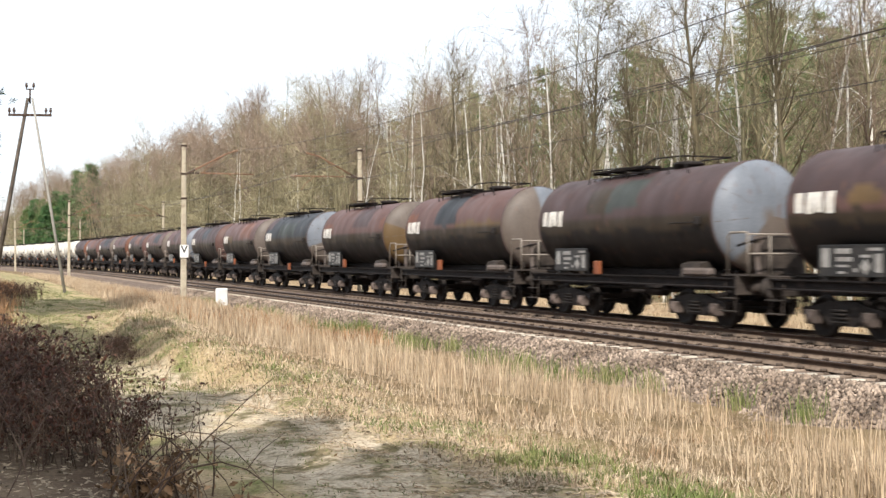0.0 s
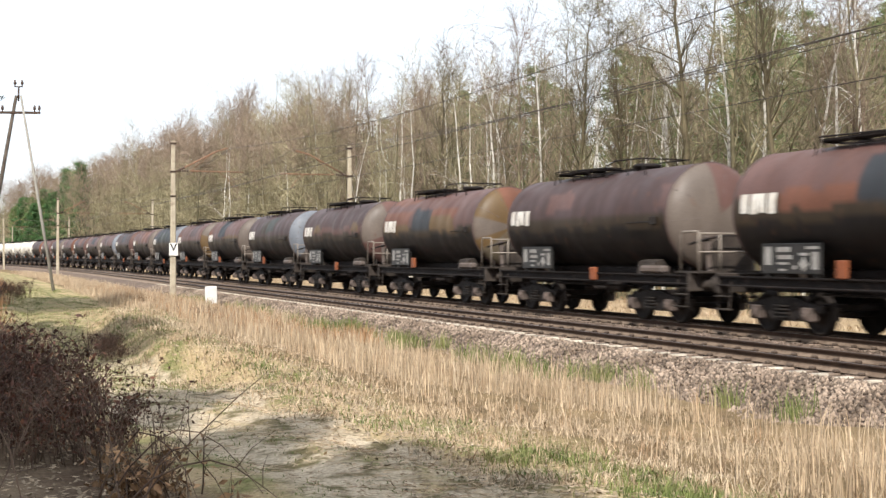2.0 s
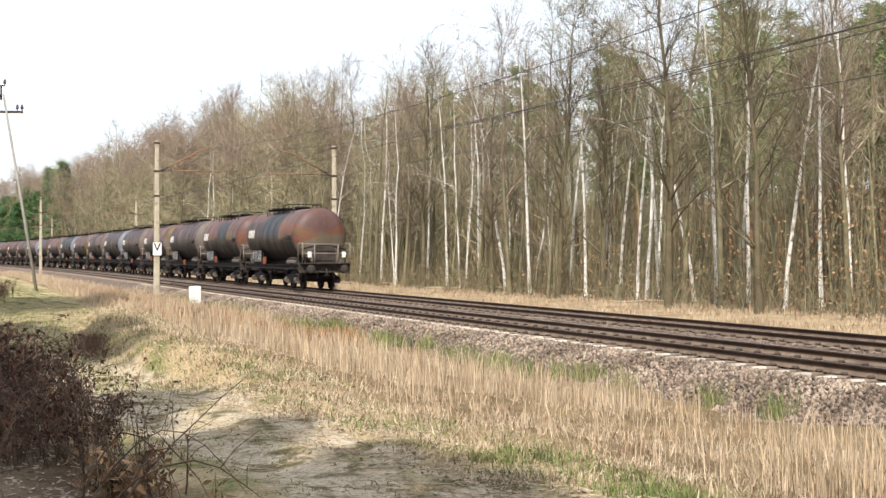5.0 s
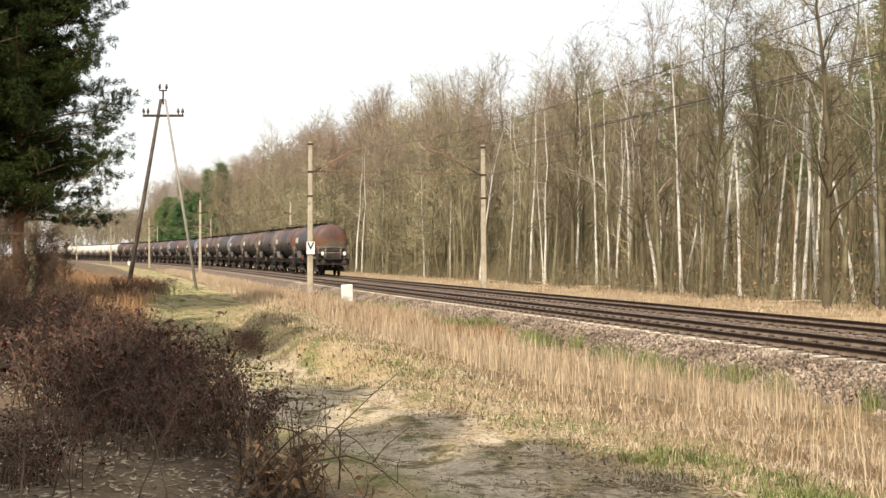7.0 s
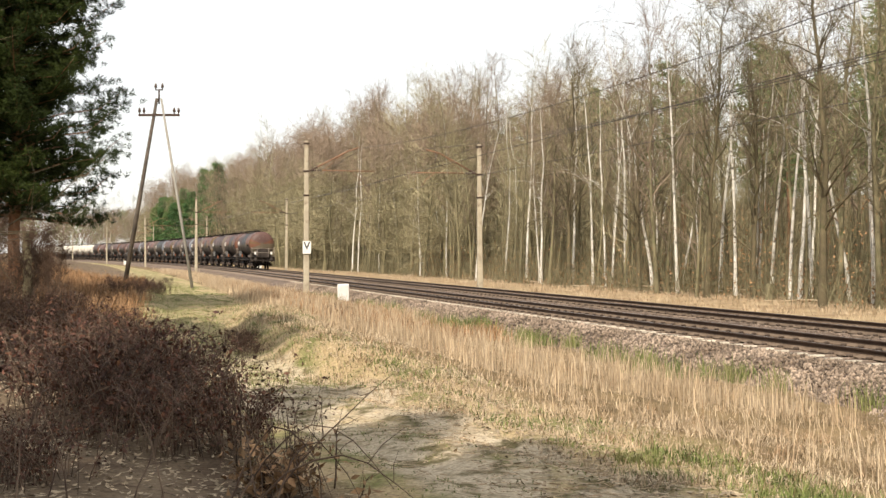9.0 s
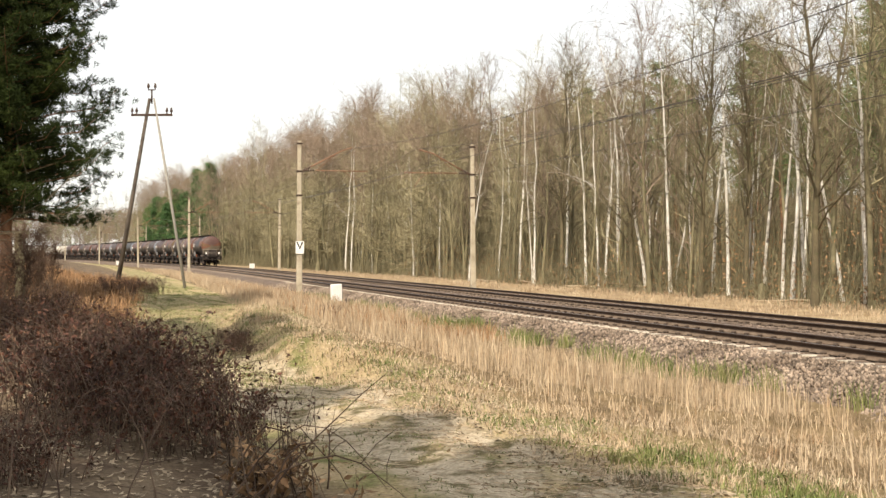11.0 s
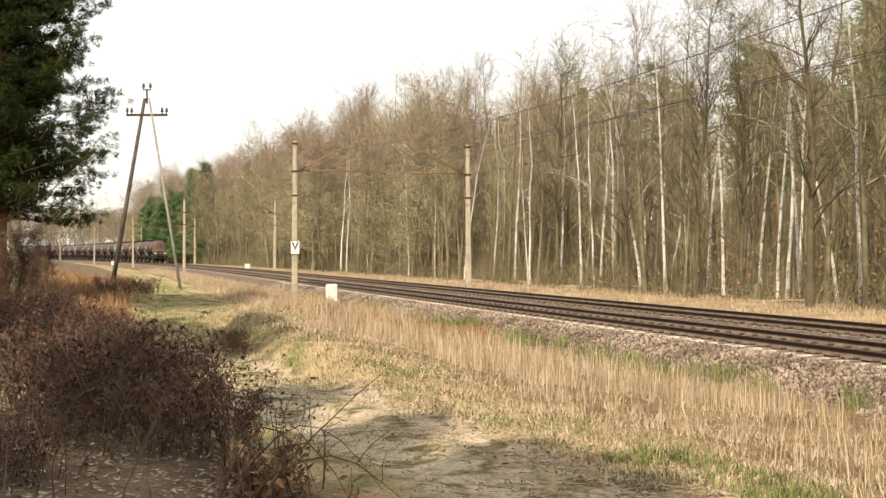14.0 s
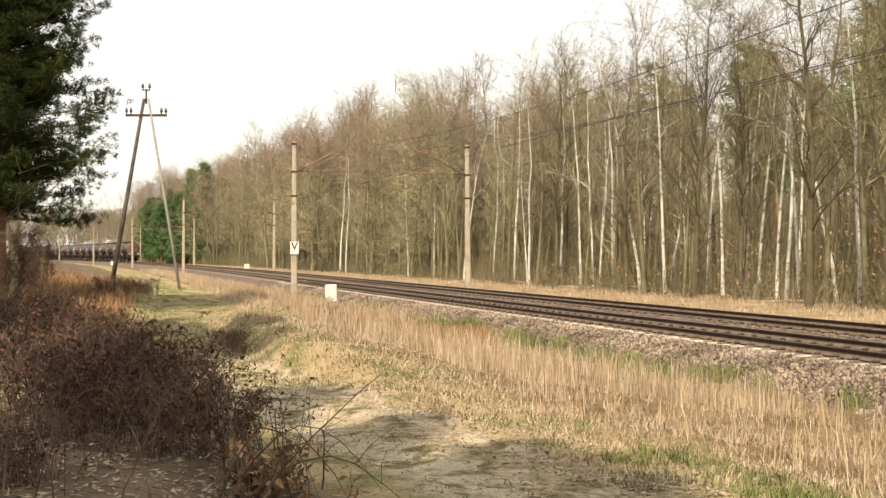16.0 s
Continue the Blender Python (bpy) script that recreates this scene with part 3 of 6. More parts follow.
def tank_paint():
    """Old paint whose coat comes plate by plate from the mesh, with streaks, blotches and rust specks."""
    m = bpy.data.materials.new("weathered_tank_paint")
    m.use_nodes = True
    n, l = m.node_tree.nodes, m.node_tree.links
    b = n["Principled BSDF"]
    b.inputs["Specular IOR Level"].default_value = 0.3
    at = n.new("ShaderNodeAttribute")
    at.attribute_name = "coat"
    tc, info = n.new("ShaderNodeTexCoord"), n.new("ShaderNodeObjectInfo")

    def noise_at(stretch, scale, detail):
        mp, t = n.new("ShaderNodeMapping"), n.new("ShaderNodeTexNoise")
        mp.inputs["Scale"].default_value = stretch
        t.noise_dimensions = "4D"
        t.inputs["Scale"].default_value, t.inputs["Detail"].default_value = scale, detail
        shift = n.new("ShaderNodeMath")
        shift.operation = "MULTIPLY"
        shift.inputs[1].default_value = 40.0
        l.new(info.outputs["Random"], shift.inputs[0]), l.new(shift.outputs[0], t.inputs["W"])
        l.new(tc.outputs["Object"], mp.inputs["Vector"]), l.new(mp.outputs["Vector"], t.inputs["Vector"])
        return t.outputs["Fac"]

    def span(src, lo, hi, a_, b_):
        r = n.new("ShaderNodeMapRange")
        for key, v in (("From Min", lo), ("From Max", hi), ("To Min", a_), ("To Max", b_)):
            r.inputs[key].default_value = v
        l.new(src, r.inputs["Value"])
        return r.outputs["Result"]

    def times(a_, b_):
        x = n.new("ShaderNodeMath")
        x.operation = "MULTIPLY"
        l.new(a_, x.inputs[0]), l.new(b_, x.inputs[1])
        return x.outputs[0]

    value = times(span(noise_at((1, 1, 0.25), 2.4, 5), 0.3, 0.7, 0.86, 1.15), span(noise_at((1, 1, 1), 0.8, 4), 0.3, 0.7, 0.82, 1.18))
    grain = noise_at((1, 1, 1), 30.0, 3)
    value = times(value, span(grain, 0.25, 0.75, 0.85, 1.15))
    hs = n.new("ShaderNodeHueSaturation")
    l.new(at.outputs["Color"], hs.inputs["Color"]), l.new(value, hs.inputs["Value"])
    rust = n.new("ShaderNodeMix")
    rust.data_type = "RGBA"
    rust.inputs["B"].default_value = (0.12, 0.055, 0.03, 1)
    l.new(span(noise_at((1, 1, 0.5), 5.0, 6), 0.60, 0.74, 0.0, 0.55), rust.inputs["Factor"])
    l.new(hs.outputs["Color"], rust.inputs["A"])
    l.new(rust.outputs["Result"], b.inputs["Base Color"])
    l.new(span(noise_at((1, 1, 0.4), 1.5, 4), 0.3, 0.7, 0.42, 0.68), b.inputs["Roughness"])
    bp = n.new("ShaderNodeBump")
    bp.inputs["Strength"].default_value, bp.inputs["Distance"].default_value = 0.15, 0.01
    l.new(grain, bp.inputs["Height"]), l.new(bp.outputs["Normal"], b.inputs["Normal"])
    return m


M["tank_paint"] = tank_paint()


def tank_mesh(top, low, rear, patches, rear_patches):
    """The barrel: strakes along y with paint by plate. patches: (y0, y1, lowest height 0..1, highest, coat)."""
    bm = bmesh.new()
    y_rear, y_front, dome, n = Y_REAR, Y_FRONT, DOME, 64
    ends = [(dome, 0.0), (dome * 0.985, TANK_R * 0.2), (dome * 0.93, TANK_R * 0.42), (dome * 0.84, TANK_R * 0.58), (dome * 0.72, TANK_R * 0.72), (dome * 0.55, TANK_R * 0.835), (dome * 0.36, TANK_R * 0.92), (0.06, TANK_R * 0.985)]
    prof = [(y_rear - o, r) for o, r in ends] + [(y, TANK_R) for y in np.linspace(y_rear, y_front, 66)] + [(y_front + o, r) for o, r in ends[::-1]]
    lathe(bm, "y", (0, 0, TANK_Z), prof, n)
    ragged = random.Random(len(patches) * 7 + ord(top[0]) + ord(rear[0]))
    wave = [ragged.uniform(0, 6.28) for _ in range(4)]
    coats = []
    for v in bm.verts:
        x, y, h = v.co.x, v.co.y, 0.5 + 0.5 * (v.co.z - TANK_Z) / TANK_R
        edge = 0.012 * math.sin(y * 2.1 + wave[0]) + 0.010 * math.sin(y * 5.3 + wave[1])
        # the black lower half is oil grime with the barrel's underside shade mixed in
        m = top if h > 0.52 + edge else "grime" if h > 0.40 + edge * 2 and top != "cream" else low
        if y < y_rear - 0.03:
            m = rear
            ang = math.degrees(math.atan2(v.co.z - TANK_Z, x)) % 360
            for a0, a1, pm in rear_patches:
                if a0 <= ang < a1:
                    m = pm
        else:
            yy = y + 0.05 * math.sin(h * 19 + wave[2])
            for y0, y1, h0, h1, pm in patches:
                if y0 - 0.2 <= yy <= y1 - 0.2 and h0 + edge <= h <= h1 + edge:
                    m = pm
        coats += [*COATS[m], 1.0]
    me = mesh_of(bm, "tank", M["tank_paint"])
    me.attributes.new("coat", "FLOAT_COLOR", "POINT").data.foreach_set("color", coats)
    return me


Y_REAR, Y_FRONT, DOME = -4.62, 4.84, 0.44


def b_rib(bm):
    """One raised seam of the dished end, from the rim to the middle."""
    tube(bm, [(0, Y_REAR - DOME * k + 0.001, TANK_Z + TANK_R * r) for k, r in ((0.93, 0.42), (0.72, 0.72), (0.36, 0.92), (0.1, 0.985))], 0.011, 5)


def b_band(bm, y):
    lathe(bm, "y", (0, y, TANK_Z), [(-0.035, TANK_R - 0.01), (-0.03, TANK_R + 0.012), (0.03, TANK_R + 0.012), (0.035, TANK_R - 0.01)], 48)


def b_wheel(bm):
    for sx in (-1, 1):
        prof = [(-0.066, 0.0), (-0.066, 0.12), (-0.02, 0.14), (-0.015, 0.37), (-0.066, 0.39), (-0.066, 0.488), (-0.035, 0.492), (-0.03, 0.463), (0.066, 0.455), (0.066, 0.39), (0.02, 0.37), (0.03, 0.14), (0.08, 0.12), (0.08, 0.0)]
        lathe(bm, "x", (sx * 0.75, 0, 0), [(sx * x, r) for x, r in prof], 20)
    lathe(bm, "x", (0, 0, 0), [(-1.05, 0.0), (-1.05, 0.07), (1.05, 0.07), (1.05, 0.0)], 10)


def b_side_frame(bm, sx):
    """The pressed side frame of a two-axle bogie with its spring nest and axle boxes' horns."""
    x0, x1 = sorted((sx * 0.94, sx * 1.06))
    outline = [(-1.32, 0.50), (-1.32, 0.66), (-0.75, 0.74), (-0.45, 0.82), (0.45, 0.82), (0.75, 0.74), (1.32, 0.66), (1.32, 0.50), (1.1, 0.56), (0.70, 0.56), (0.42, 0.30), (-0.42, 0.30), (-0.70, 0.56), (-1.1, 0.56)]
    a_ = [bm.verts.new((x0, y, z)) for y, z in outline]
    b_ = [bm.verts.new((x1, y, z)) for y, z in outline]
    n = len(outline)
    bm.faces.new(a_), bm.faces.new(b_[::-1])
    for k in range(n):
        bm.faces.new((a_[k], b_[k], b_[(k + 1) % n], a_[(k + 1) % n]))
    for y in (-0.16, 0.0, 0.16):
        for i in range(4):
            tube(bm, [(sx * 1.12, y, 0.36 + i * 0.085), (sx * 1.12, y, 0.40 + i * 0.085)], 0.062, 8)
    for y in (-0.75, 0.75):
        tube(bm, [(sx * 1.03, y + o, 0.56) for o in (0.24,)] + [(sx * 1.03, y + 0.24, 0.78)], 0.05, 6)


def b_axle_box(bm):
    box(bm, -0.13, 0.13, -0.17, 0.17, -0.15, 0.16, 0, 0.03)
    lathe(bm, "x", (0.10, 0, 0), [(0.0, 0.13), (0.06, 0.12), (0.09, 0.07), (0.09, 0.0)], 12)


def build_bogie(wagon, y):
    bg = part("bogie", shared("bogie_beam", lambda bm: (box(bm, -1.0, 1.0, -0.24, 0.24, 0.52, 0.84, 0, 0.04), box(bm, -0.95, 0.95, -1.24, -1.12, 0.55, 0.70, 0, 0.02),
                                                       box(bm, -0.95, 0.95, 1.12, 1.24, 0.55, 0.70, 0, 0.02)), M["frame"]), None, wagon, "two-axle steel bogie")
    bg.location = (0, y, 0)
    for sx in (-1, 1):
        part("side_frame", shared("side_frame%d" % sx, lambda bm: b_side_frame(bm, sx), M["sideframe"]), None, bg, "dusty cast side frame with coil springs")
    sets = []
    for wy in (-0.9, 0.9):
        ws = part("wheelset", shared("wheelset", b_wheel, M["wheel"]), None, bg, "worn steel wheels on one axle")
        ws.location = (0, wy, 0.46)
        sets.append(ws)
        for sx in (-1, 1):
            ab = part("axle_box", shared("axle_box", b_axle_box, M["axlebox"]), None, bg)
            ab.matrix_basis = pose(sx * 1.07, wy, 0.46, 0, 0, 0 if sx > 0 else 180)
            for o in (-0.53, 0.53):
                bb = part("brake_block", shared("brake_block", lambda bm: box(bm, -0.05, 0.05, -0.05, 0.05, 0.34, 0.64, 0, 0.015), M["bogie"]), None, bg)
                bb.location = (sx * 0.75, wy + o, 0)
    return sets


def b_buffer(bm):
    lathe(bm, "y", (0, 0, 0), [(0.0, 0.14), (-0.05, 0.14), (-0.06, 0.10), (-0.34, 0.10), (-0.35, 0.075), (-0.52, 0.075), (-0.53, 0.225), (-0.56, 0.215), (-0.575, 0.12), (-0.58, 0.0)], 18)


def b_sole_bar(bm, sx):
    """A channel-section side member."""
    prof = [(1.18, 1.03), (1.36, 1.03), (1.36, 1.055), (1.27, 1.065), (1.27, 1.235), (1.36, 1.245), (1.36, 1.275), (1.18, 1.275)]
    a_ = [bm.verts.new((sx * x, -5.6, z)) for x, z in prof]
    b_ = [bm.verts.new((sx * x, 5.6, z)) for x, z in prof]
    bm.faces.new(a_), bm.faces.new(b_[::-1])
    for k in range(8):
        bm.faces.new((a_[k], b_[k], b_[(k + 1) % 8], a_[(k + 1) % 8]))


def b_saddle(bm):
    v = [bm.verts.new((x, o, z)) for o in (-0.42, 0.42) for x, z in ((0.55, 1.26), (1.28, 1.26), (1.22, 1.60), (0.98, 1.66))]
    for q in ((0, 1, 2, 3), (7, 6, 5, 4), (0, 4, 5, 1), (1, 5, 6, 2), (2, 6, 7, 3), (3, 7, 4, 0)):
        bm.faces.new([v[i] for i in q])


def b_walkway(bm):
    z = TANK_Z + TANK_R + 0.07
    for sx in (-1, 1):
        for k in range(3):
            x = sx * (0.30 + k * 0.17)
            box(bm, x - 0.07, x + 0.07, -0.5, 2.6, z, z + 0.05)
    for y in (-0.4, 0.6, 1.6, 2.5):
        box(bm, -0.75, 0.75, y - 0.03, y + 0.03, z - 0.05, z)
        for x in (-0.7, 0.7):
            tube(bm, [(x, y, TANK_Z + 1.15), (x, y, z)], 0.025, 5)


def b_top_rail(bm):
    z = TANK_Z + TANK_R + 0.10
    for x in (-0.78, 0.78):
        tube(bm, [(x, -2.7, z - 0.35), (x, -2.4, z + 0.14), (x, -1.0, z + 0.16), (x, -0.4, z)], 0.022, 5)
        tube(bm, [(x, -1.7, z - 0.3), (x, -1.7, z + 0.14)], 0.02, 5)
    tube(bm, [(-0.78, -2.4, z + 0.14), (0.78, -2.4, z + 0.14)], 0.022, 5)
    for x in (-0.78, 0.78):
        tube(bm, [(x, -0.4, z), (x, 2.6, z + 0.06), (x, 2.72, z - 0.4)], 0.022, 5)


def b_hatch(bm):
    lathe(bm, "z", (0, -1.5, TANK_Z + TANK_R - 0.14), [(0, 0.36), (0.2, 0.36), (0.2, 0.42), (0.27, 0.42), (0.31, 0.30), (0.33, 0.0)], 20)


def b_platform(bm):
    box(bm, -1.30, 1.30, -5.95, -4.9, 1.32, 1.36)
    for i in range(4):
        box(bm, -1.3 + i * 0.0, 1.3, -5.93 + i * 0.11, -5.90 + i * 0.11, 1.36, 1.372)


def b_corner_loop(bm):
    """A bent tube from the platform up and forward round the corner."""
    tube(bm, [(0, -5.90, 1.34), (0, -5.90, 2.30), (0, -5.86, 2.36), (0, -5.20, 2.36), (0, -5.12, 2.28), (0, -5.10, 1.34)], 0.03, 6)


def b_apron(bm):
    v = [(-0.6, 1.36), (0.6, 1.36), (0.6, 2.05), (0.42, 2.24), (-0.42, 2.24), (-0.6, 2.05)]
    a_ = [bm.verts.new((x, -5.55, z)) for x, z in v]
    b_ = [bm.verts.new((x, -5.49, z)) for x, z in v]
    bm.faces.new(a_), bm.faces.new(b_[::-1])
    for k in range(6):
        bm.faces.new((a_[k], b_[k], b_[(k + 1) % 6], a_[(k + 1) % 6]))


def b_arch(bm):
    tube(bm, [(x, -5.40, 2.02 + 0.24 * math.cos(x * 1.25)) for x in (-1.2, -0.9, -0.6, -0.3, 0.0, 0.3, 0.6, 0.9, 1.2)], 0.032, 6)


def b_end_brace(bm):
    """A folded plate from the headstock up against the tank end."""
    v = [(-0.09, -5.55, 1.30), (0.09, -5.55, 1.30), (0.07, -5.35, 2.28), (-0.07, -5.35, 2.28)]
    a_ = [bm.verts.new(p) for p in v]
    b_ = [bm.verts.new((x, y + 0.07, z)) for x, y, z in v]
    bm.faces.new(a_), bm.faces.new(b_[::-1])
    for k in range(4):
        bm.faces.new((a_[k], b_[k], b_[(k + 1) % 4], a_[(k + 1) % 4]))


def b_steps(bm, sx, y):
    for dy in (-0.22, 0.22):
        tube(bm, [(sx * 1.30, y + dy, 1.15), (sx * 1.36, y + dy, 0.45)], 0.018, 5)
    for z in (0.47, 0.78):
        a0, a1 = sorted((sx * 1.28, sx * 1.48))
        box(bm, a0, a1, y - 0.24, y + 0.24, z, z + 0.025)


def b_logo(bm, sx):
    """A block of plain white shapes where the owner's mark is painted on the barrel."""
    z0, z1 = 2.70, 3.17
    for k, (y0, y1, slant) in enumerate(((3.26, 3.56, 0.0), (3.61, 3.88, 0.06), (3.93, 4.20, -0.04), (4.25, 4.56, 0.05))):
        zs = np.linspace(z0 + 0.03 * (k % 2), z1, 5)
        rows = []
        for z in zs:
            x = math.sqrt((TANK_R + 0.012) ** 2 - (z - TANK_Z) ** 2)
            o = slant * (z - z0) / (z1 - z0)
            rows.append((bm.verts.new((sx * x, y0 + o, z)), bm.verts.new((sx * x, y1 + o * 0.4, z))))
        for (a_, b_), (c_, d_) in zip(rows, rows[1:]):
            bm.faces.new((a_, b_, d_, c_) if sx > 0 else (a_, c_, d_, b_))


def b_panel(bm, sx):
    x0, x1 = sorted((sx * 1.345, sx * 1.375))
    box(bm, x0, x1, 1.78, 3.82, 1.36, 2.03, 0, 0.01)
    for y in (2.0, 3.6):
        a0, a1 = sorted((sx * 1.2, sx * 1.35))
        box(bm, a0, a1, y - 0.03, y + 0.03, 1.24, 1.9)


def b_panel_marks(bm, sx):
    x = sx * 1.379
    cells = [(3.46, 3.72, 1.55, 1.96), (2.80, 3.28, 1.84, 1.95), (2.76, 3.24, 1.68, 1.77), (2.86, 3.26, 1.56, 1.61), (1.86, 2.30, 1.90, 1.96), (1.88, 2.08, 1.46, 1.84), (2.20, 2.50, 1.76, 1.82), (2.60, 2.72, 1.46, 1.54), (2.94, 3.2, 1.42, 1.47)]
    quads = [((y0, z0), (y1, z0), (y1, z1), (y0, z1)) for y0, y1, z0, z1 in cells]
    quads.append(((2.36, 1.40), (2.52, 1.57), (2.36, 1.74), (2.20, 1.57)))
    for quad in quads:
        q = [bm.verts.new((x, y, z)) for y, z in quad]
        bm.faces.new(q if sx > 0 else q[::-1])


def b_lever(bm, sx):
    """The short grab rail on the flank."""
    tube(bm, [(sx * 1.38, -2.85, 2.64), (sx * 1.50, -2.85, 2.64), (sx * 1.50, -3.95, 2.64), (sx * 1.38, -3.95, 2.64)], 0.022, 5)
    a0, a1 = sorted((sx * 1.38, sx * 1.52))
    box(bm, a0, a1, -4.2, -4.0, 2.56, 2.78, 0, 0.02)


def b_brake_gear(bm):
    lathe(bm, "y", (0.35, 0.2, 0.86), [(0, 0), (0, 0.2), (0.45, 0.2), (0.5, 0.06), (1.2, 0.05), (1.2, 0)], 14)
    lathe(bm, "y", (-0.55, -1.3, 0.88), [(0, 0), (0.05, 0.17), (0.9, 0.17), (0.95, 0)], 14)
    tube(bm, [(-1.0, -2.2, 0.92), (-1.0, 2.2, 0.92)], 0.03, 6)
    tube(bm, [(0.9, -2.2, 0.98), (0.9, 2.2, 0.98)], 0.03, 6)
    lathe(bm, "z", (0, 0.0, 0.92), [(0.5, 0.14), (0.0, 0.14), (-0.06, 0.2), (-0.12, 0.2), (-0.12, 0)], 14)
    tube(bm, [(-1.15, 0.0, 0.82), (1.15, 0.0, 0.82)], 0.06, 8)


def b_hose(bm):
    tube(bm, [(0, 0, 1.0), (0, -0.18, 0.92), (0, -0.26, 0.65), (0.04, -0.2, 0.5)], 0.025, 6)


def b_coupler(bm, y):
    sy = 1 if y > 0 else -1
    tube(bm, [(0, y, 1.03), (0, y + sy * 0.30, 1.03), (0, y + sy * 0.34, 0.92), (0, y + sy * 0.36, 0.72)], 0.045, 6)
    tube(bm, [(-0.12, y + sy * 0.36, 0.74), (0.12, y + sy * 0.36, 0.74)], 0.035, 6)


def b_tail(bm):
    box(bm, -0.10, 0.10, -0.02, 0.02, -0.145, 0.145, 0, 0.02)


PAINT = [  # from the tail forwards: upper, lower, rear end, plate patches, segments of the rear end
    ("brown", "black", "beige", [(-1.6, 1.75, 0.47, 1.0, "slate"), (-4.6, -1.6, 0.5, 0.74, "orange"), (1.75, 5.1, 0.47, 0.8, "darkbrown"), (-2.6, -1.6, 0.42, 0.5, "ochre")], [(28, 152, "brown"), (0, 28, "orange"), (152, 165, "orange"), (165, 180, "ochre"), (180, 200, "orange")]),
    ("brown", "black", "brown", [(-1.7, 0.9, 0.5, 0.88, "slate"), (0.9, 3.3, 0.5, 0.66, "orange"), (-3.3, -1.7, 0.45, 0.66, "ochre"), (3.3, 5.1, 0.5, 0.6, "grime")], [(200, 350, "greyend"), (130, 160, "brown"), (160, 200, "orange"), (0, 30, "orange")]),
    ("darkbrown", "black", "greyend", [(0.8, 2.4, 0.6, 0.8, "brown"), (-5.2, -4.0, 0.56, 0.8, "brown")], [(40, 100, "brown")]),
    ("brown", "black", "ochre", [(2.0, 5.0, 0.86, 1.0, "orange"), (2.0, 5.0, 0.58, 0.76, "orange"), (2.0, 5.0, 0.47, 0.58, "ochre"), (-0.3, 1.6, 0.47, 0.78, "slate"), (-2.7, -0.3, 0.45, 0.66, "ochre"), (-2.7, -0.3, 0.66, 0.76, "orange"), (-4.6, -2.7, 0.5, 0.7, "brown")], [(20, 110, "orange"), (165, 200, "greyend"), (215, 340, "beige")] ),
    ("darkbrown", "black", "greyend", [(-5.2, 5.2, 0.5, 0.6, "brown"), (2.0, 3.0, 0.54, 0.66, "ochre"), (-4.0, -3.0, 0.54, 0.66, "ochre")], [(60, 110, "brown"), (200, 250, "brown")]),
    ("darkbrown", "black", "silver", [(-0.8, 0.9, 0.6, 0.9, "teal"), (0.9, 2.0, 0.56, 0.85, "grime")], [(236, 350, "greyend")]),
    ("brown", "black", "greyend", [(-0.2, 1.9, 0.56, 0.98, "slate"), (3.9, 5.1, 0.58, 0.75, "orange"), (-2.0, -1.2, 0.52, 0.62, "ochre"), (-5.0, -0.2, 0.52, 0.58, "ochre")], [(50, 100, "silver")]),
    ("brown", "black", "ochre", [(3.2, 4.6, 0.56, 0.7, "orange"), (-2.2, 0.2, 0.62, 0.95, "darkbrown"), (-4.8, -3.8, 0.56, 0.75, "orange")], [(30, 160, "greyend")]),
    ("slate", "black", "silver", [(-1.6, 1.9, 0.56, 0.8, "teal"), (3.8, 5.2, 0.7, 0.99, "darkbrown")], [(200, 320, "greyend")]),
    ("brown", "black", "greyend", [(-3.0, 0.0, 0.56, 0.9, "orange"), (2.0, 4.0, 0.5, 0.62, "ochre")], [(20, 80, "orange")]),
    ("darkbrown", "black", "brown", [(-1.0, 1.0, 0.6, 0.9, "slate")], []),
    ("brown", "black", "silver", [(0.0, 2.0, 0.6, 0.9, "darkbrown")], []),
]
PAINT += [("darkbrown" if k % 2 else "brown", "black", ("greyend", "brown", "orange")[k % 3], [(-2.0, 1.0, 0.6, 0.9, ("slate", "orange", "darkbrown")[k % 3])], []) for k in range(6)]


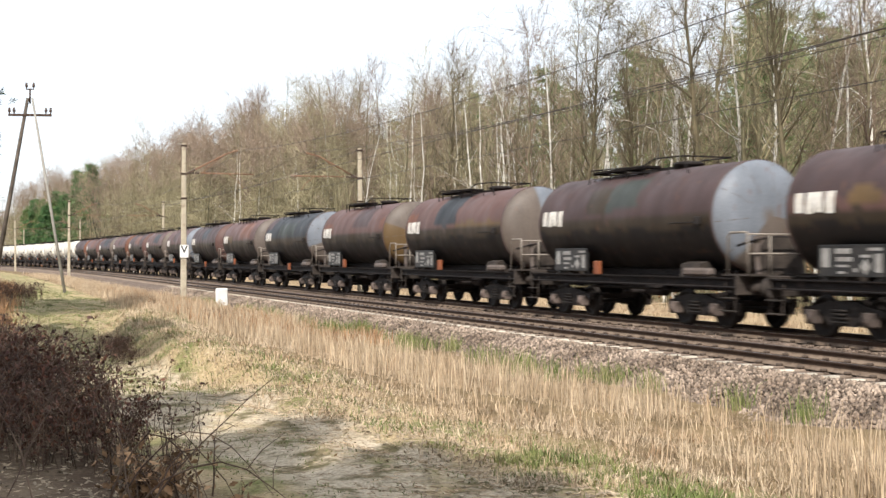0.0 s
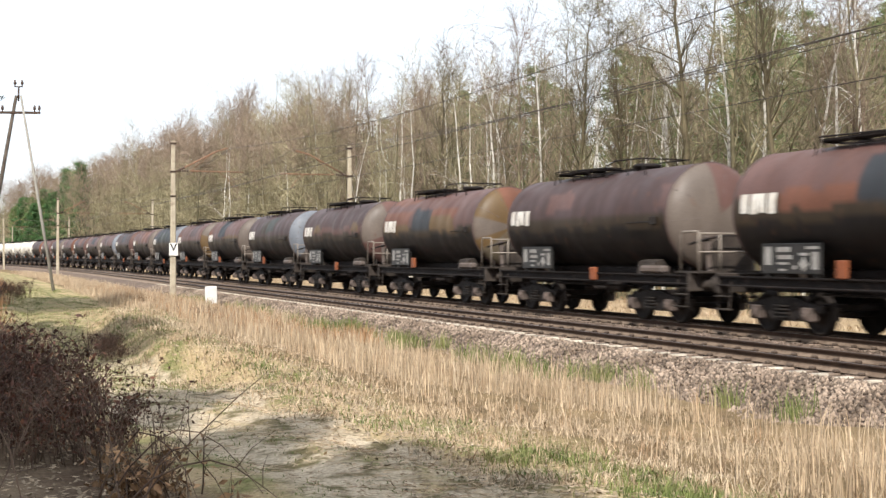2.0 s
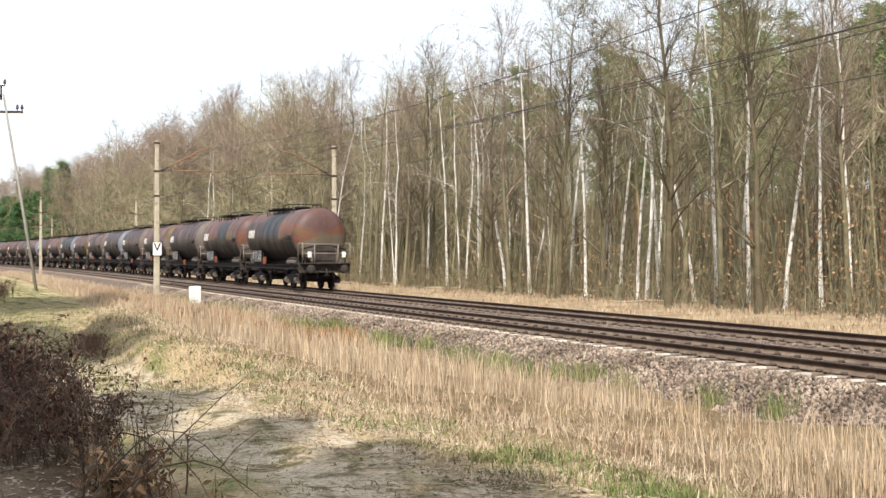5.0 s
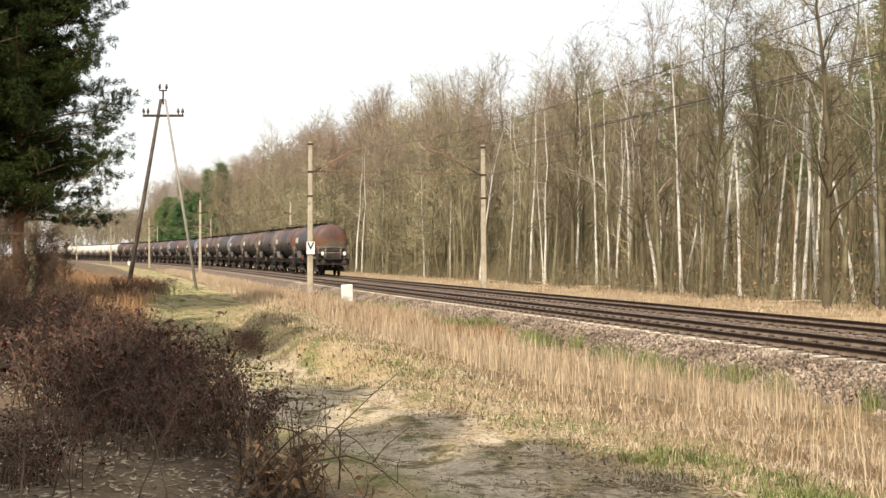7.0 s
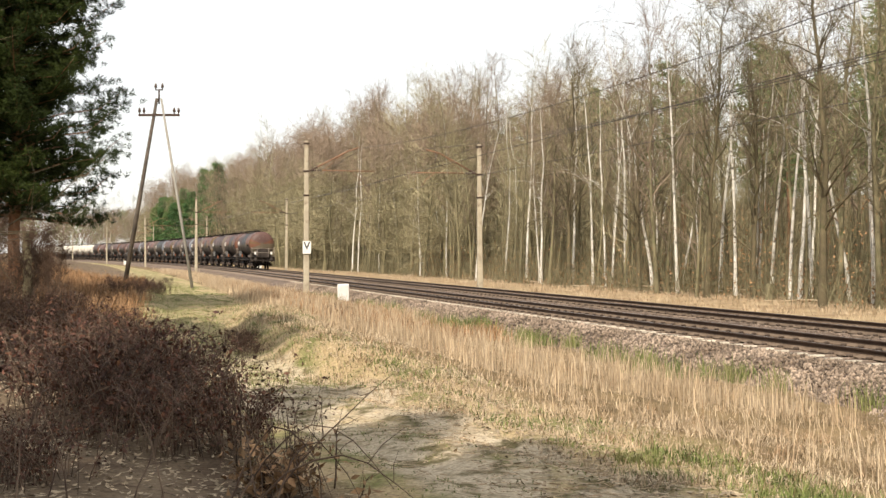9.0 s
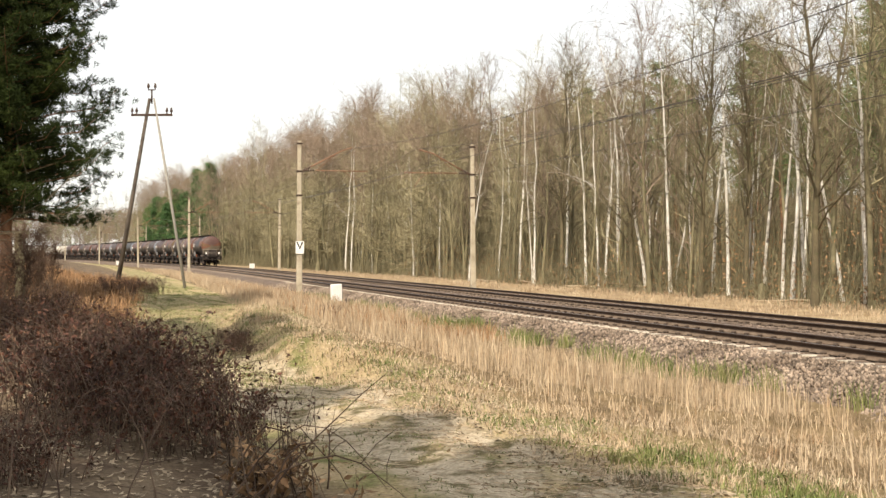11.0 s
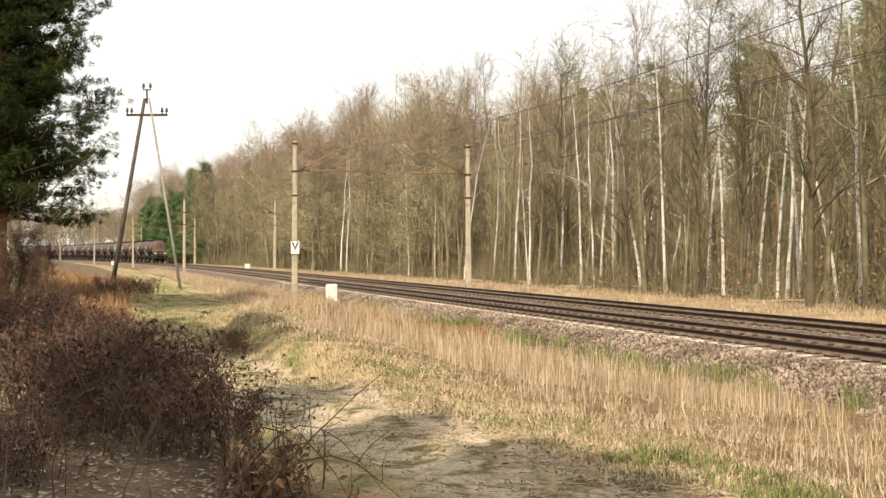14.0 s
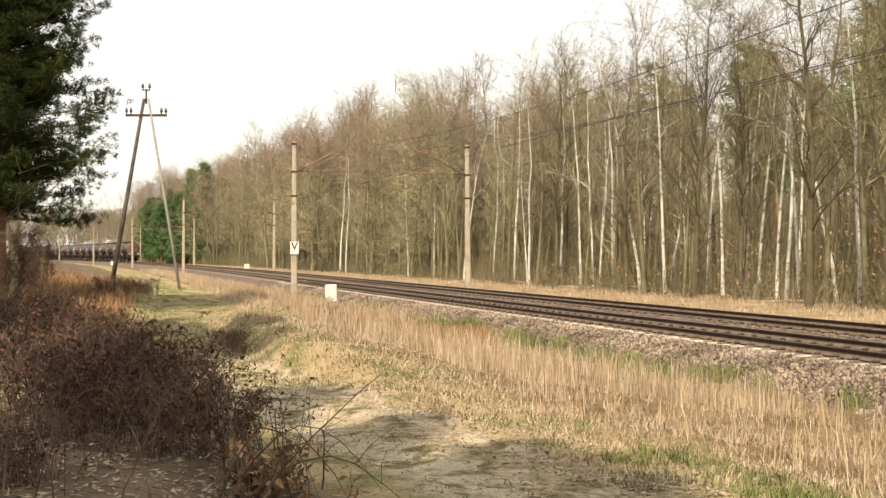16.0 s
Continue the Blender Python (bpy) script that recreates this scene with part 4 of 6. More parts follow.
def build_wagon(paint, label, last=False, box_at=1.15):
    w = tagged(new("tank_wagon"), label, "tank wagon", "train of tank wagons")
    top, low, rear, patches, rp = paint
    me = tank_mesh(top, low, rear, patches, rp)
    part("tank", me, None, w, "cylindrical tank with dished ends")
    for sx in (-1, 1):
        part("sole_bar", shared("sole_bar%d" % sx, lambda bm: b_sole_bar(bm, sx), M["frame"]), None, w, "sooty steel channel side member, coloured darker for shade")
        for y in (-3.45, 3.45):
            sd = part("tank_saddle", shared("saddle", b_saddle, M["bogie"]), None, w)
            sd.matrix_basis = pose(0, y, 0, 0, 0, 0 if sx > 0 else 180)
    part("centre_sill", shared("centre_sill", lambda bm: box(bm, -0.28, 0.28, -5.5, 5.5, 0.90, 1.25), M["frame"]), None, w)
    for y in (-5.62, 5.54):
        part("headstock", shared("headstock%s" % y, lambda bm: box(bm, -1.36, 1.36, y, y + 0.10, 0.86, 1.34, 0, 0.02), M["bogie"]), None, w, "dusty steel headstock")
    # added dark block: keeps background light out of the gap below the barrel
    part("tank_cradle", shared("tank_cradle", lambda bm: box(bm, -0.55, 0.55, -4.5, 4.7, 1.25, 1.47, 0, 0.03), M["frame"]), None, w, "added dark block closing the slit under the tank")
    for y in (-1.6, 0.0, 1.6):
        cb = part("cross_beam", shared("cross_beam", lambda bm: box(bm, -1.18, 1.18, -0.1, 0.1, 1.04, 1.27), M["frame"]), None, w)
        cb.location = (0, y, 0)
    for y in (Y_REAR, Y_FRONT):
        part("tank_band", shared("tank_band%s" % y, lambda bm: b_band(bm, y), M["darkbrown"] if top != "cream" else M["cream"]), None, w)
    for k in range(10):
        rb = part("end_rib", shared("end_rib", b_rib, M["greyend"]), None, w)
        rb.matrix_basis = Matrix.Translation((0, 0, TANK_Z)) @ Matrix.Rotation(k * math.tau / 10 + 0.2, 4, "Y") @ Matrix.Translation((0, 0, -TANK_Z))
    part("walkway", shared("walkway", b_walkway, M["frame"]), None, w, "dark slatted roof walkway")
    part("walkway_rail", shared("top_rail", b_top_rail, M["frame"]), None, w)
    part("hatch", shared("hatch", b_hatch, M["frame"], smooth=True), None, w)
    part("end_platform", shared("platform", b_platform, M["bogie"]), None, w)
    for x in (-1.25, 1.25):
        lp = part("corner_handrail", shared("corner_loop", b_corner_loop, M["handrail"]), None, w, "bent tube corner handrail")
        lp.location = (x, 0, 0)
    for x in (-0.62, 0.62):
        ps = part("railing_post", shared("railing_post", lambda bm: tube(bm, [(0, -5.90, 1.34), (0, -5.90, 2.30)], 0.026, 6), M["handrail"]), None, w)
        ps.location = (x, 0, 0)
    for z in (0.0, -0.46):
        br = part("railing_bar", shared("railing_bar", lambda bm: tube(bm, [(-1.25, -5.90, 2.31), (1.25, -5.90, 2.31)], 0.022, 6), M["handrail"]), None, w)
        br.location = (0, 0, z)
    part("end_apron", shared("apron", b_apron, M["bogie"]), None, w, "dusty steel end apron")
    part("arch_bar", shared("arch_bar", b_arch, M["frame"]), None, w, "dark arched handrail across the tank end")
    for x in (-0.62, 0.62):
        br = part("end_brace", shared("end_brace", b_end_brace, M["greyend"]), None, w, "broad pressed-steel end brace")
        br.location = (x, 0, 0)
    part("brake_gear", shared("brake_gear", b_brake_gear, M["frame"]), None, w)
    for x in (-1.05, 1.05):
        lb = part("lamp_bracket", shared("lamp_bracket", lambda bm: box(bm, -0.02, 0.02, -5.70, -5.63, 1.2, 1.6), M["bogie"]), None, w)
        lb.location = (x, 0, 0)
    for y in (-5.62, 5.62):
        for x in (-0.45, 0.4):
            h = part("brake_hose", shared("hose", b_hose, M["frame"]), None, w)
            h.matrix_basis = pose(x, y, 0, 0, 0, 0 if y < 0 else 180)
        part("coupling", shared("coupler%s" % y, lambda bm: b_coupler(bm, y), M["bogie"]), None, w)
        for x in (-0.875, 0.875):
            b = part("buffer", shared("buffer", b_buffer, M["bogie"], smooth=True), None, w, "round-headed steel buffer")
            b.matrix_basis = pose(x, y, 1.05, 0, 0, 0 if y < 0 else 180)
    for sx in (-1, 1):
        part("owner_mark", shared("logo%d" % sx, lambda bm: b_logo(bm, sx), M["lettering"]), None, w, "plain white painted owner's mark")
        pn = part("data_panel", shared("panel%d" % sx, lambda bm: b_panel(bm, sx), M["panel"]), None, w, "black data panel")
        part("lettering", shared("marks%d" % sx, lambda bm: b_panel_marks(bm, sx), M["smallmark"]), None, pn, "white bars of small lettering")
        part("grab_rail", shared("lever%d" % sx, lambda bm: b_lever(bm, sx), M["sideframe"]), None, w)
        for y in (-5.3, 5.3):
            part("step", shared("steps%d%s" % (sx, y), lambda bm: b_steps(bm, sx, y), M["bogie"]), None, w)
        low_box = box_at < 0
        part("valve_box", shared("vbox%d%s" % (sx, box_at), lambda bm: box(bm, *sorted((sx * 1.30, sx * 1.42)), box_at - 0.15, box_at + 0.15, 1.06 if low_box else 1.27, 1.43 if low_box else 1.66, 0, 0.02), M["orangebox"]), None, w, "orange painted valve box")
        part("side_bracket", shared("sbox%d" % sx, lambda bm: box(bm, *sorted((sx * 1.1, sx * 1.36)), -4.4, -3.25, 1.29, 1.50, 0, 0.06), M["greyend"]), None, w)
    sets = build_bogie(w, -3.45) + build_bogie(w, 3.45)
    if last:
        for x in (-0.9, 0.9):
            t = part("tail_board", shared("tail", b_tail, M["white"]), None, w, "white rectangular tail board")
            t.location = (x, -5.97, 1.78)
    return w, sets


TRAIN = []
for k in range(DARK_WAGONS):
    up = PAINT[k][0]
    words = {"brown": "rusty maroon tank wagon with black underside and primer patches", "darkbrown": "sooty dark brown tank wagon with black underside", "slate": "dark slate tank wagon with silver end and black underside"}[up] if k != 5 else "sooty dark brown tank wagon with a silver end"
    if k == 0:
        words = "rusty maroon tank wagon with ochre end and white tail boards"
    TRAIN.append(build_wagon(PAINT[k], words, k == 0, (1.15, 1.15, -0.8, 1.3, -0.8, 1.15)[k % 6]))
for k in range(CREAM_WAGONS):
    TRAIN.append(build_wagon(("cream", "cream", "cream", [(-1.5, 1.5, 0.0, 0.4, "greyend")], []), "dirty cream tank wagon far along the train"))


def run_by(t):
    """Metres that the train has gone by t seconds."""
    return SPEED * min(t, 5.0) + LATER_SPEED * max(0.0, t - 5.0)


def wagon_pose(k, t):
    s_ = TAIL_AT_0 + run_by(t) + WAGON * (k + 0.5)
    return Matrix.Translation(on_line(FAR, s_)) @ pose(0, 0, 0, 0, 0, turn_at(s_))


# ---- plants ----
V_MAT = dict(
    bark=mat("grey_brown_bark", (0.115, 0.099, 0.058), (0.20, 0.175, 0.105), 1.2, 0.95, 0, 0.6, 25, (0.12, 0.125, 0.06), per_object=0.3, per_island=0.5),
    oldbark=mat("dark_mossy_bark", (0.09, 0.074, 0.045), (0.15, 0.122, 0.072), 1.2, 0.95, 0, 0.6, 25, (0.075, 0.08, 0.035)),
    twig=mat("bare_brown_twigs", (0.212, 0.186, 0.113), (0.325, 0.285, 0.175), 0.3, 0.95, 0, 0, 8, per_object=0.25, per_island=0.55),
    shrubtwig=mat("dark_red_brown_twigs", (0.085, 0.052, 0.034), (0.14, 0.088, 0.058), 0.8, 0.95, 0, 0, 8, per_object=0.25),
    redtwig=mat("reddish_budding_twigs", (0.20, 0.150, 0.110), (0.255, 0.197, 0.147), 0.3, 0.95, 0, 0, 8, per_object=0.2, per_island=0.5),
    birch=mat("white_birch_bark", (0.80, 0.77, 0.71), (0.62, 0.58, 0.51), 1.5, 0.8, 0, 0.3, 18, (0.09, 0.075, 0.06), per_object=0.15),
    pinebark=mat("orange_pine_bark", (0.30, 0.15, 0.075), (0.22, 0.12, 0.07), 1.5, 0.95, 0, 0.7, 22, (0.13, 0.085, 0.06)),
    # needle: green taken very dark, the near crowns' own shade is in the colour
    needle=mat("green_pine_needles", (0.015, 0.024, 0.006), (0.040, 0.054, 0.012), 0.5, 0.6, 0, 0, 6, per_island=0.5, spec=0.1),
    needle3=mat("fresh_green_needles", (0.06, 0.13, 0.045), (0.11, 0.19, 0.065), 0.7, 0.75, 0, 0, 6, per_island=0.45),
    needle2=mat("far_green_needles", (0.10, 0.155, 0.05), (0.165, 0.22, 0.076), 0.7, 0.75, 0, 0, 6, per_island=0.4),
    straw=mat("dry_straw_blades", (0.48, 0.385, 0.27), (0.37, 0.275, 0.175), 0.7, 0.85, 0, 0, 6, (0.28, 0.18, 0.10), per_island=0.35),
    grass=mat("green_grass_blades", (0.10, 0.135, 0.035), (0.22, 0.22, 0.085), 0.9, 0.8, 0, 0, 6, per_island=0.35),
    bracken=mat("dead_bracken", (0.36, 0.215, 0.11), (0.25, 0.145, 0.075), 0.9, 0.9, 0, 0, 6, per_island=0.4),
    stem=mat("dark_bramble_stems", (0.065, 0.040, 0.030), (0.18, 0.125, 0.085), 3, 0.8, 0, 0, 20, per_island=0.6),
    deadleaf=mat("dead_red_brown_leaves", (0.050, 0.022, 0.017), (0.115, 0.048, 0.030), 4, 0.65, 0, 0, 20, (0.24, 0.12, 0.06), per_island=0.7),
    tanleaf=mat("curled_tan_leaves", (0.21, 0.12, 0.06), (0.33, 0.21, 0.11), 5, 0.8, 0, 0, 20, (0.15, 0.07, 0.035), per_island=0.4),
    litter=mat("pale_fallen_leaves", (0.30, 0.225, 0.145), (0.42, 0.34, 0.24), 4, 0.85, 0, 0, 20, per_island=0.4),
)


class Soup:
    """Collects tubes, slivers and leaves as triangles."""
    def __init__(self):
        self.v, self.f, self.n = [], [], 0

    def add(self, v, f):
        v = np.asarray(v, float).reshape(-1, 3)
        self.v.append(v)
        self.f.append(np.asarray(f, int) + self.n)
        self.n += len(v)

    def tube(self, pts, radii, sides=3):
        pts = np.asarray(pts, float)
        n = len(pts)
        d = np.gradient(pts, axis=0)
        d /= np.linalg.norm(d, axis=1)[:, None] + 1e-9
        ref = np.array([0.31, 0.92, 0.2]) if abs(d[0][2]) > 0.8 else np.array([0, 0, 1.0])
        a_ = np.cross(d, ref)
        a_ /= np.linalg.norm(a_, axis=1)[:, None] + 1e-9
        b_ = np.cross(d, a_)
        th = np.arange(sides) * math.tau / sides
        r = np.asarray(radii, float)[:, None, None]
        v = pts[:, None] + r * (np.cos(th)[None, :, None] * a_[:, None] + np.sin(th)[None, :, None] * b_[:, None])
        f = []
        for i in range(n - 1):
            for k in range(sides):
                p, q = i * sides + k, i * sides + (k + 1) % sides
                f += [(p, q, q + sides), (p, q + sides, p + sides)]
        self.add(v, f)

    def slivers(self, base, vec, width, rnd):
        """One long thin triangle from each base along vec."""
        base, vec = np.asarray(base, float), np.asarray(vec, float)
        side = np.cross(vec, rnd.normal(0, 1, vec.shape))
        side /= np.linalg.norm(side, axis=1)[:, None] + 1e-9
        w = np.broadcast_to(np.asarray(width, float).reshape(-1, 1), (len(base), 1))
        v = np.stack([base - side * w / 2, base + side * w / 2, base + vec], 1)
        n = len(base)
        self.add(v, np.arange(n * 3).reshape(n, 3))

    def leaves(self, centre, size, rnd, flat=0.0):
        """Small folded leaves: two triangles each."""
        n = len(centre)
        a_ = rnd.normal(0, 1, (n, 3))
        a_[:, 2] *= 1 - flat
        a_ /= np.linalg.norm(a_, axis=1)[:, None]
        b_ = np.cross(a_, rnd.normal(0, 1, (n, 3)) * (1 - flat) + np.array([0, 0, flat]))
        b_ /= np.linalg.norm(b_, axis=1)[:, None] + 1e-9
        up = np.cross(a_, b_)
        s = np.broadcast_to(np.asarray(size, float).reshape(-1, 1), (n, 1))
        v = np.stack([centre - a_ * s, centre + b_ * s * 0.45 + up * s * 0.2, centre + a_ * s, centre - b_ * s * 0.45 + up * s * 0.2], 1)
        k = np.arange(n)[:, None] * 4
        self.add(v, np.concatenate([k + [0, 1, 2], k + [0, 2, 3]]))

    def mesh(self, name, *mats):
        return mesh_from_arrays(name, np.concatenate(self.v), np.concatenate(self.f), mats)

    def arrays(self):
        return np.concatenate(self.v), np.concatenate(self.f)


def unit(v):
    return v / (np.linalg.norm(v, axis=-1, keepdims=True) + 1e-9)


def bare_tree(seed, h, birch=False, rich=1.0, low=0.3, slim=1.0, lean_by=1.0):
    """Trunk and crown of a leafless tree."""
    rnd = np.random.default_rng(seed)
    tr, cr = Soup(), Soup()
    n = 9
    lean = rnd.normal(0, 0.05, 2) * h * lean_by
    zs = np.linspace(0, 1, n)
    wob = np.cumsum(rnd.normal(0, 0.012, (n, 2)), 0) * h
    pts = np.stack([lean[0] * zs ** 1.3 + wob[:, 0] * zs, lean[1] * zs ** 1.3 + wob[:, 1] * zs, zs * h - 0.3], 1)
    r0 = h * rnd.uniform(0.0068, 0.0105) * slim
    rad = r0 * np.clip(1.03 - zs, 0.03, 1) ** 0.9
    rad[0] *= 1.35
    tr.tube(pts, rad, 7)

    def at(u):
        return np.array([np.interp(u, zs, pts[:, k]) for k in range(3)])

    limbs = int((24 if birch else 32) * rich)
    for i in range(limbs):
        u = low + (0.97 - low) * rnd.random() ** 0.8
        p = at(u)
        az = rnd.uniform(0, math.tau)
        L = h * (0.06 + 0.24 * (1 - u) ** 0.8) * rnd.uniform(0.5, 1.3)
        el = rnd.uniform(0.45, 1.2)
        d = np.array([math.cos(az) * math.cos(el), math.sin(az) * math.cos(el), math.sin(el)])
        q = [p]
        for k in range(4):
            d = unit(d + rnd.normal(0, 0.2, 3) + np.array([0, 0, 0.12 if not birch else 0.0]))
            q.append(q[-1] + d * L / 4)
        rb = (r0 * 0.34 * (1.15 - u) + 0.010) * (0.6 if birch else 1.0)
        (tr if birch and u < 0.6 else cr).tube(q, [rb, rb * 0.75, rb * 0.5, rb * 0.3, rb * 0.12], 3)
        m = int(9 * rich * (0.6 + L / 3))
        t = rnd.uniform(0.2, 1, m)
        base = np.stack([np.interp(t * 4, range(5), np.array(q)[:, k]) for k in range(3)], 1)
        vec = unit(unit(d)[None] * 0.9 + rnd.normal(0, 0.55, (m, 3))) * (rnd.uniform(0.4, 1.4, (m, 1)) * (0.3 + 0.05 * h))
        cr.slivers(base, vec, rnd.uniform(0.018, 0.03, m), rnd)
        k2 = 3
        tt = rnd.uniform(0.2, 0.95, (m, k2, 1))
        b2 = (base[:, None] + vec[:, None] * tt).reshape(-1, 3)
        v2 = (vec[:, None] * 0.32 + rnd.normal(0, 0.30, (m, k2, 3)) + np.array([0, 0, -0.15 if birch else 0.10])).reshape(-1, 3)
        cr.slivers(b2, v2 * rnd.uniform(0.6, 1.4, (len(v2), 1)), 0.014, rnd)
    return tr, cr


def round_tree(seed, h, reach, boughs=46, low=0.14):
    """A leafless tree with a broad domed crown of long level boughs, as oaks have; returns trunk, lower crown and upper crown."""
    rnd = np.random.default_rng(seed)
    tr, lo, hi = Soup(), Soup(), Soup()
    zs = np.linspace(0, 1, 8)
    wob = np.cumsum(rnd.normal(0, 0.012, (8, 2)), 0) * h
    pts = np.stack([wob[:, 0], wob[:, 1], zs * h * 0.86 - 0.3], 1)
    tr.tube(pts, h * 0.0095 * np.clip(1.05 - zs, 0.06, 1), 6)
    for i in range(boughs):
        u = low + (0.98 - low) * (i + rnd.random()) / boughs
        p = np.array([np.interp(u, zs, pts[:, k]) for k in range(3)])
        az = i * 2.4 + rnd.normal(0, 0.4)
        L = reach * (0.30 + 0.70 * math.sqrt(max(0.0, 1 - ((u - 0.48) / 0.60) ** 2))) * rnd.uniform(0.65, 1.1)
        el = 0.05 + 1.15 * u ** 2 + rnd.normal(0, 0.15)
        d = np.array([math.cos(az) * math.cos(el), math.sin(az) * math.cos(el), math.sin(el)])
        q = [p]
        for k in range(4):
            d = unit(d + rnd.normal(0, 0.22, 3) + [0, 0, 0.05])
            q.append(q[-1] + d * L / 4)
        rb = 0.055 * (1.2 - u)
        into = hi if u > 0.66 else lo
        tr.tube(q[:4], [rb, rb * 0.75, rb * 0.5, rb * 0.2], 3)
        m = 15
        t = rnd.uniform(0.3, 4, m)
        base = np.stack([np.interp(t, range(5), np.array(q)[:, k]) for k in range(3)], 1)
        vec = unit(d[None] * 0.8 + rnd.normal(0, 0.6, (m, 3)) + [0, 0, 0.15]) * rnd.uniform(0.6, 1.8, (m, 1))
        into.slivers(base, vec, rnd.uniform(0.022, 0.04, m), rnd)
        b2 = (base[:, None] + vec[:, None] * rnd.uniform(0.25, 1.0, (m, 3, 1))).reshape(-1, 3)
        v2 = (vec[:, None] * 0.35 + rnd.normal(0, 0.36, (m, 3, 3))).reshape(-1, 3)
        into.slivers(b2, v2, 0.022, rnd)
    return tr, lo, hi


def pine_tree(seed, h, low, reach, limbs, tufts, needles, nlen, whole=False, big_ones=12, flat=0.32, side=1.0, taper=0.75):
    rnd = np.random.default_rng(seed)
    tr, cr = Soup(), Soup()
    zs = np.linspace(0, 1, 8)
    wob = np.cumsum(rnd.normal(0, 0.006, (8, 2)), 0) * h
    pts = np.stack([wob[:, 0], wob[:, 1], zs * h - 0.3], 1)
    tr.tube(pts, h * 0.0125 * np.clip(1.05 - zs, 0.08, 1), 9)
    for i in range(limbs):
        u = low + (0.99 - low) * (i + rnd.random()) / limbs
        p = np.array([np.interp(u, zs, pts[:, k]) for k in range(3)])
        az = i * 2.4 + rnd.normal(0, 0.3)
        prof = (1 - (u - low) / (1 - low)) ** taper if whole else math.sin(math.pi * min(1, 0.18 + 0.82 * (u - low) / (1 - low))) ** 0.6
        L = max(0.35, reach * prof * rnd.uniform(0.6, 1.15))
        d = np.array([math.cos(az), math.sin(az), rnd.uniform(-0.1, 0.35)])
        q = [p, p + d * L * 0.4 + [0, 0, 0.04], p + d * L * 0.75 + [0, 0, -0.02 * L], p + d * L + [0, 0, 0.12 * L]]
        tr.tube(q, [0.045, 0.03, 0.02, 0.008], 3)
        t = rnd.uniform(0.15, 1.02, tufts)
        base = np.stack([np.interp(t * 3, range(4), np.array(q)[:, k]) for k in range(3)], 1)
        spread = (0.13 * L + 0.10) * (1.25 - 0.6 * t[:, None])
        tip = base + rnd.normal(0, 1, base.shape) * spread * [side, side, flat] + [0, 0, 0.05]
        cr.slivers(base, tip - base, 0.012, rnd)
        if big_ones:
            big = np.repeat(tip, big_ones, 0) + rnd.normal(0, nlen * 0.5, (tufts * big_ones, 3)) * [1, 1, 0.6]
            vb = unit(rnd.normal(0, 1, (len(big), 3)) * [1, 1, 0.5] + d * 0.5) * nlen * 1.5
            cr.slivers(big, vb, nlen * 0.26, rnd)
        b2 = np.repeat(tip, needles, 0) + rnd.normal(0, nlen * 0.35, (tufts * needles, 3))
        v2 = unit(rnd.normal(0, 1, (len(b2), 3)) + d * 0.7 + [0, 0, 0.35]) * nlen * rnd.uniform(0.6, 1.3, (len(b2), 1))
        cr.slivers(b2, v2, nlen * (0.13 if big_ones else 0.22), rnd)
    return tr, cr


def thing_of(name, label, category, group, pieces):
    root = tagged(new(name), label, category, group)
    for pname, soup, m in pieces:
        part(pname, soup.mesh(pname, m), None, root)
    return root


PLANTED = set()


def plant_tree(proto, d, s, k=1.0, sink=0.0):
    z = float(ground_z(d, s))
    m = Matrix.Translation((d + bend(s), s, z - sink)) @ pose(0, 0, 0, 0, 0, random.uniform(0, 360)) @ Matrix.Diagonal((k, k, k * random.uniform(0.92, 1.08), 1))
    if proto.name not in PLANTED:
        PLANTED.add(proto.name)
        proto.matrix_basis = m
        return proto
    c = copy_thing(proto, Matrix.Identity(4))
    c.matrix_basis = m
    return c


def tall_at(s):
    return 1.0 + 0.28 * min(1.0, max(0.0, (s - 80) / 90))


def scatter(name, label, protos, places, mats):
    """Joins copies of the prototypes' trunks and crowns at (d, s, scale, seed) into two objects of stuff."""
    for kind, word in enumerate(("trunks", "crowns", "top_twigs")[:len(mats)]):
        V, F, n = [], [], 0
        for j, (d_, s_, k, a_) in enumerate(places):
            v, f = protos[j % len(protos)][kind].arrays()
            c_, sn = math.cos(a_) * k, math.sin(a_) * k
            V.append(np.stack([v[:, 0] * c_ - v[:, 1] * sn + d_ + bend(s_), v[:, 0] * sn + v[:, 1] * c_ + s_, v[:, 2] * k + float(ground_z(d_, s_))], 1))
            F.append(f + n)
            n += len(v)
        me = mesh_from_arrays(name, np.concatenate(V), np.concatenate(F), [mats[kind]])
        tagged(new(name + "_" + word, me), label[kind], "wood", kind="stuff")


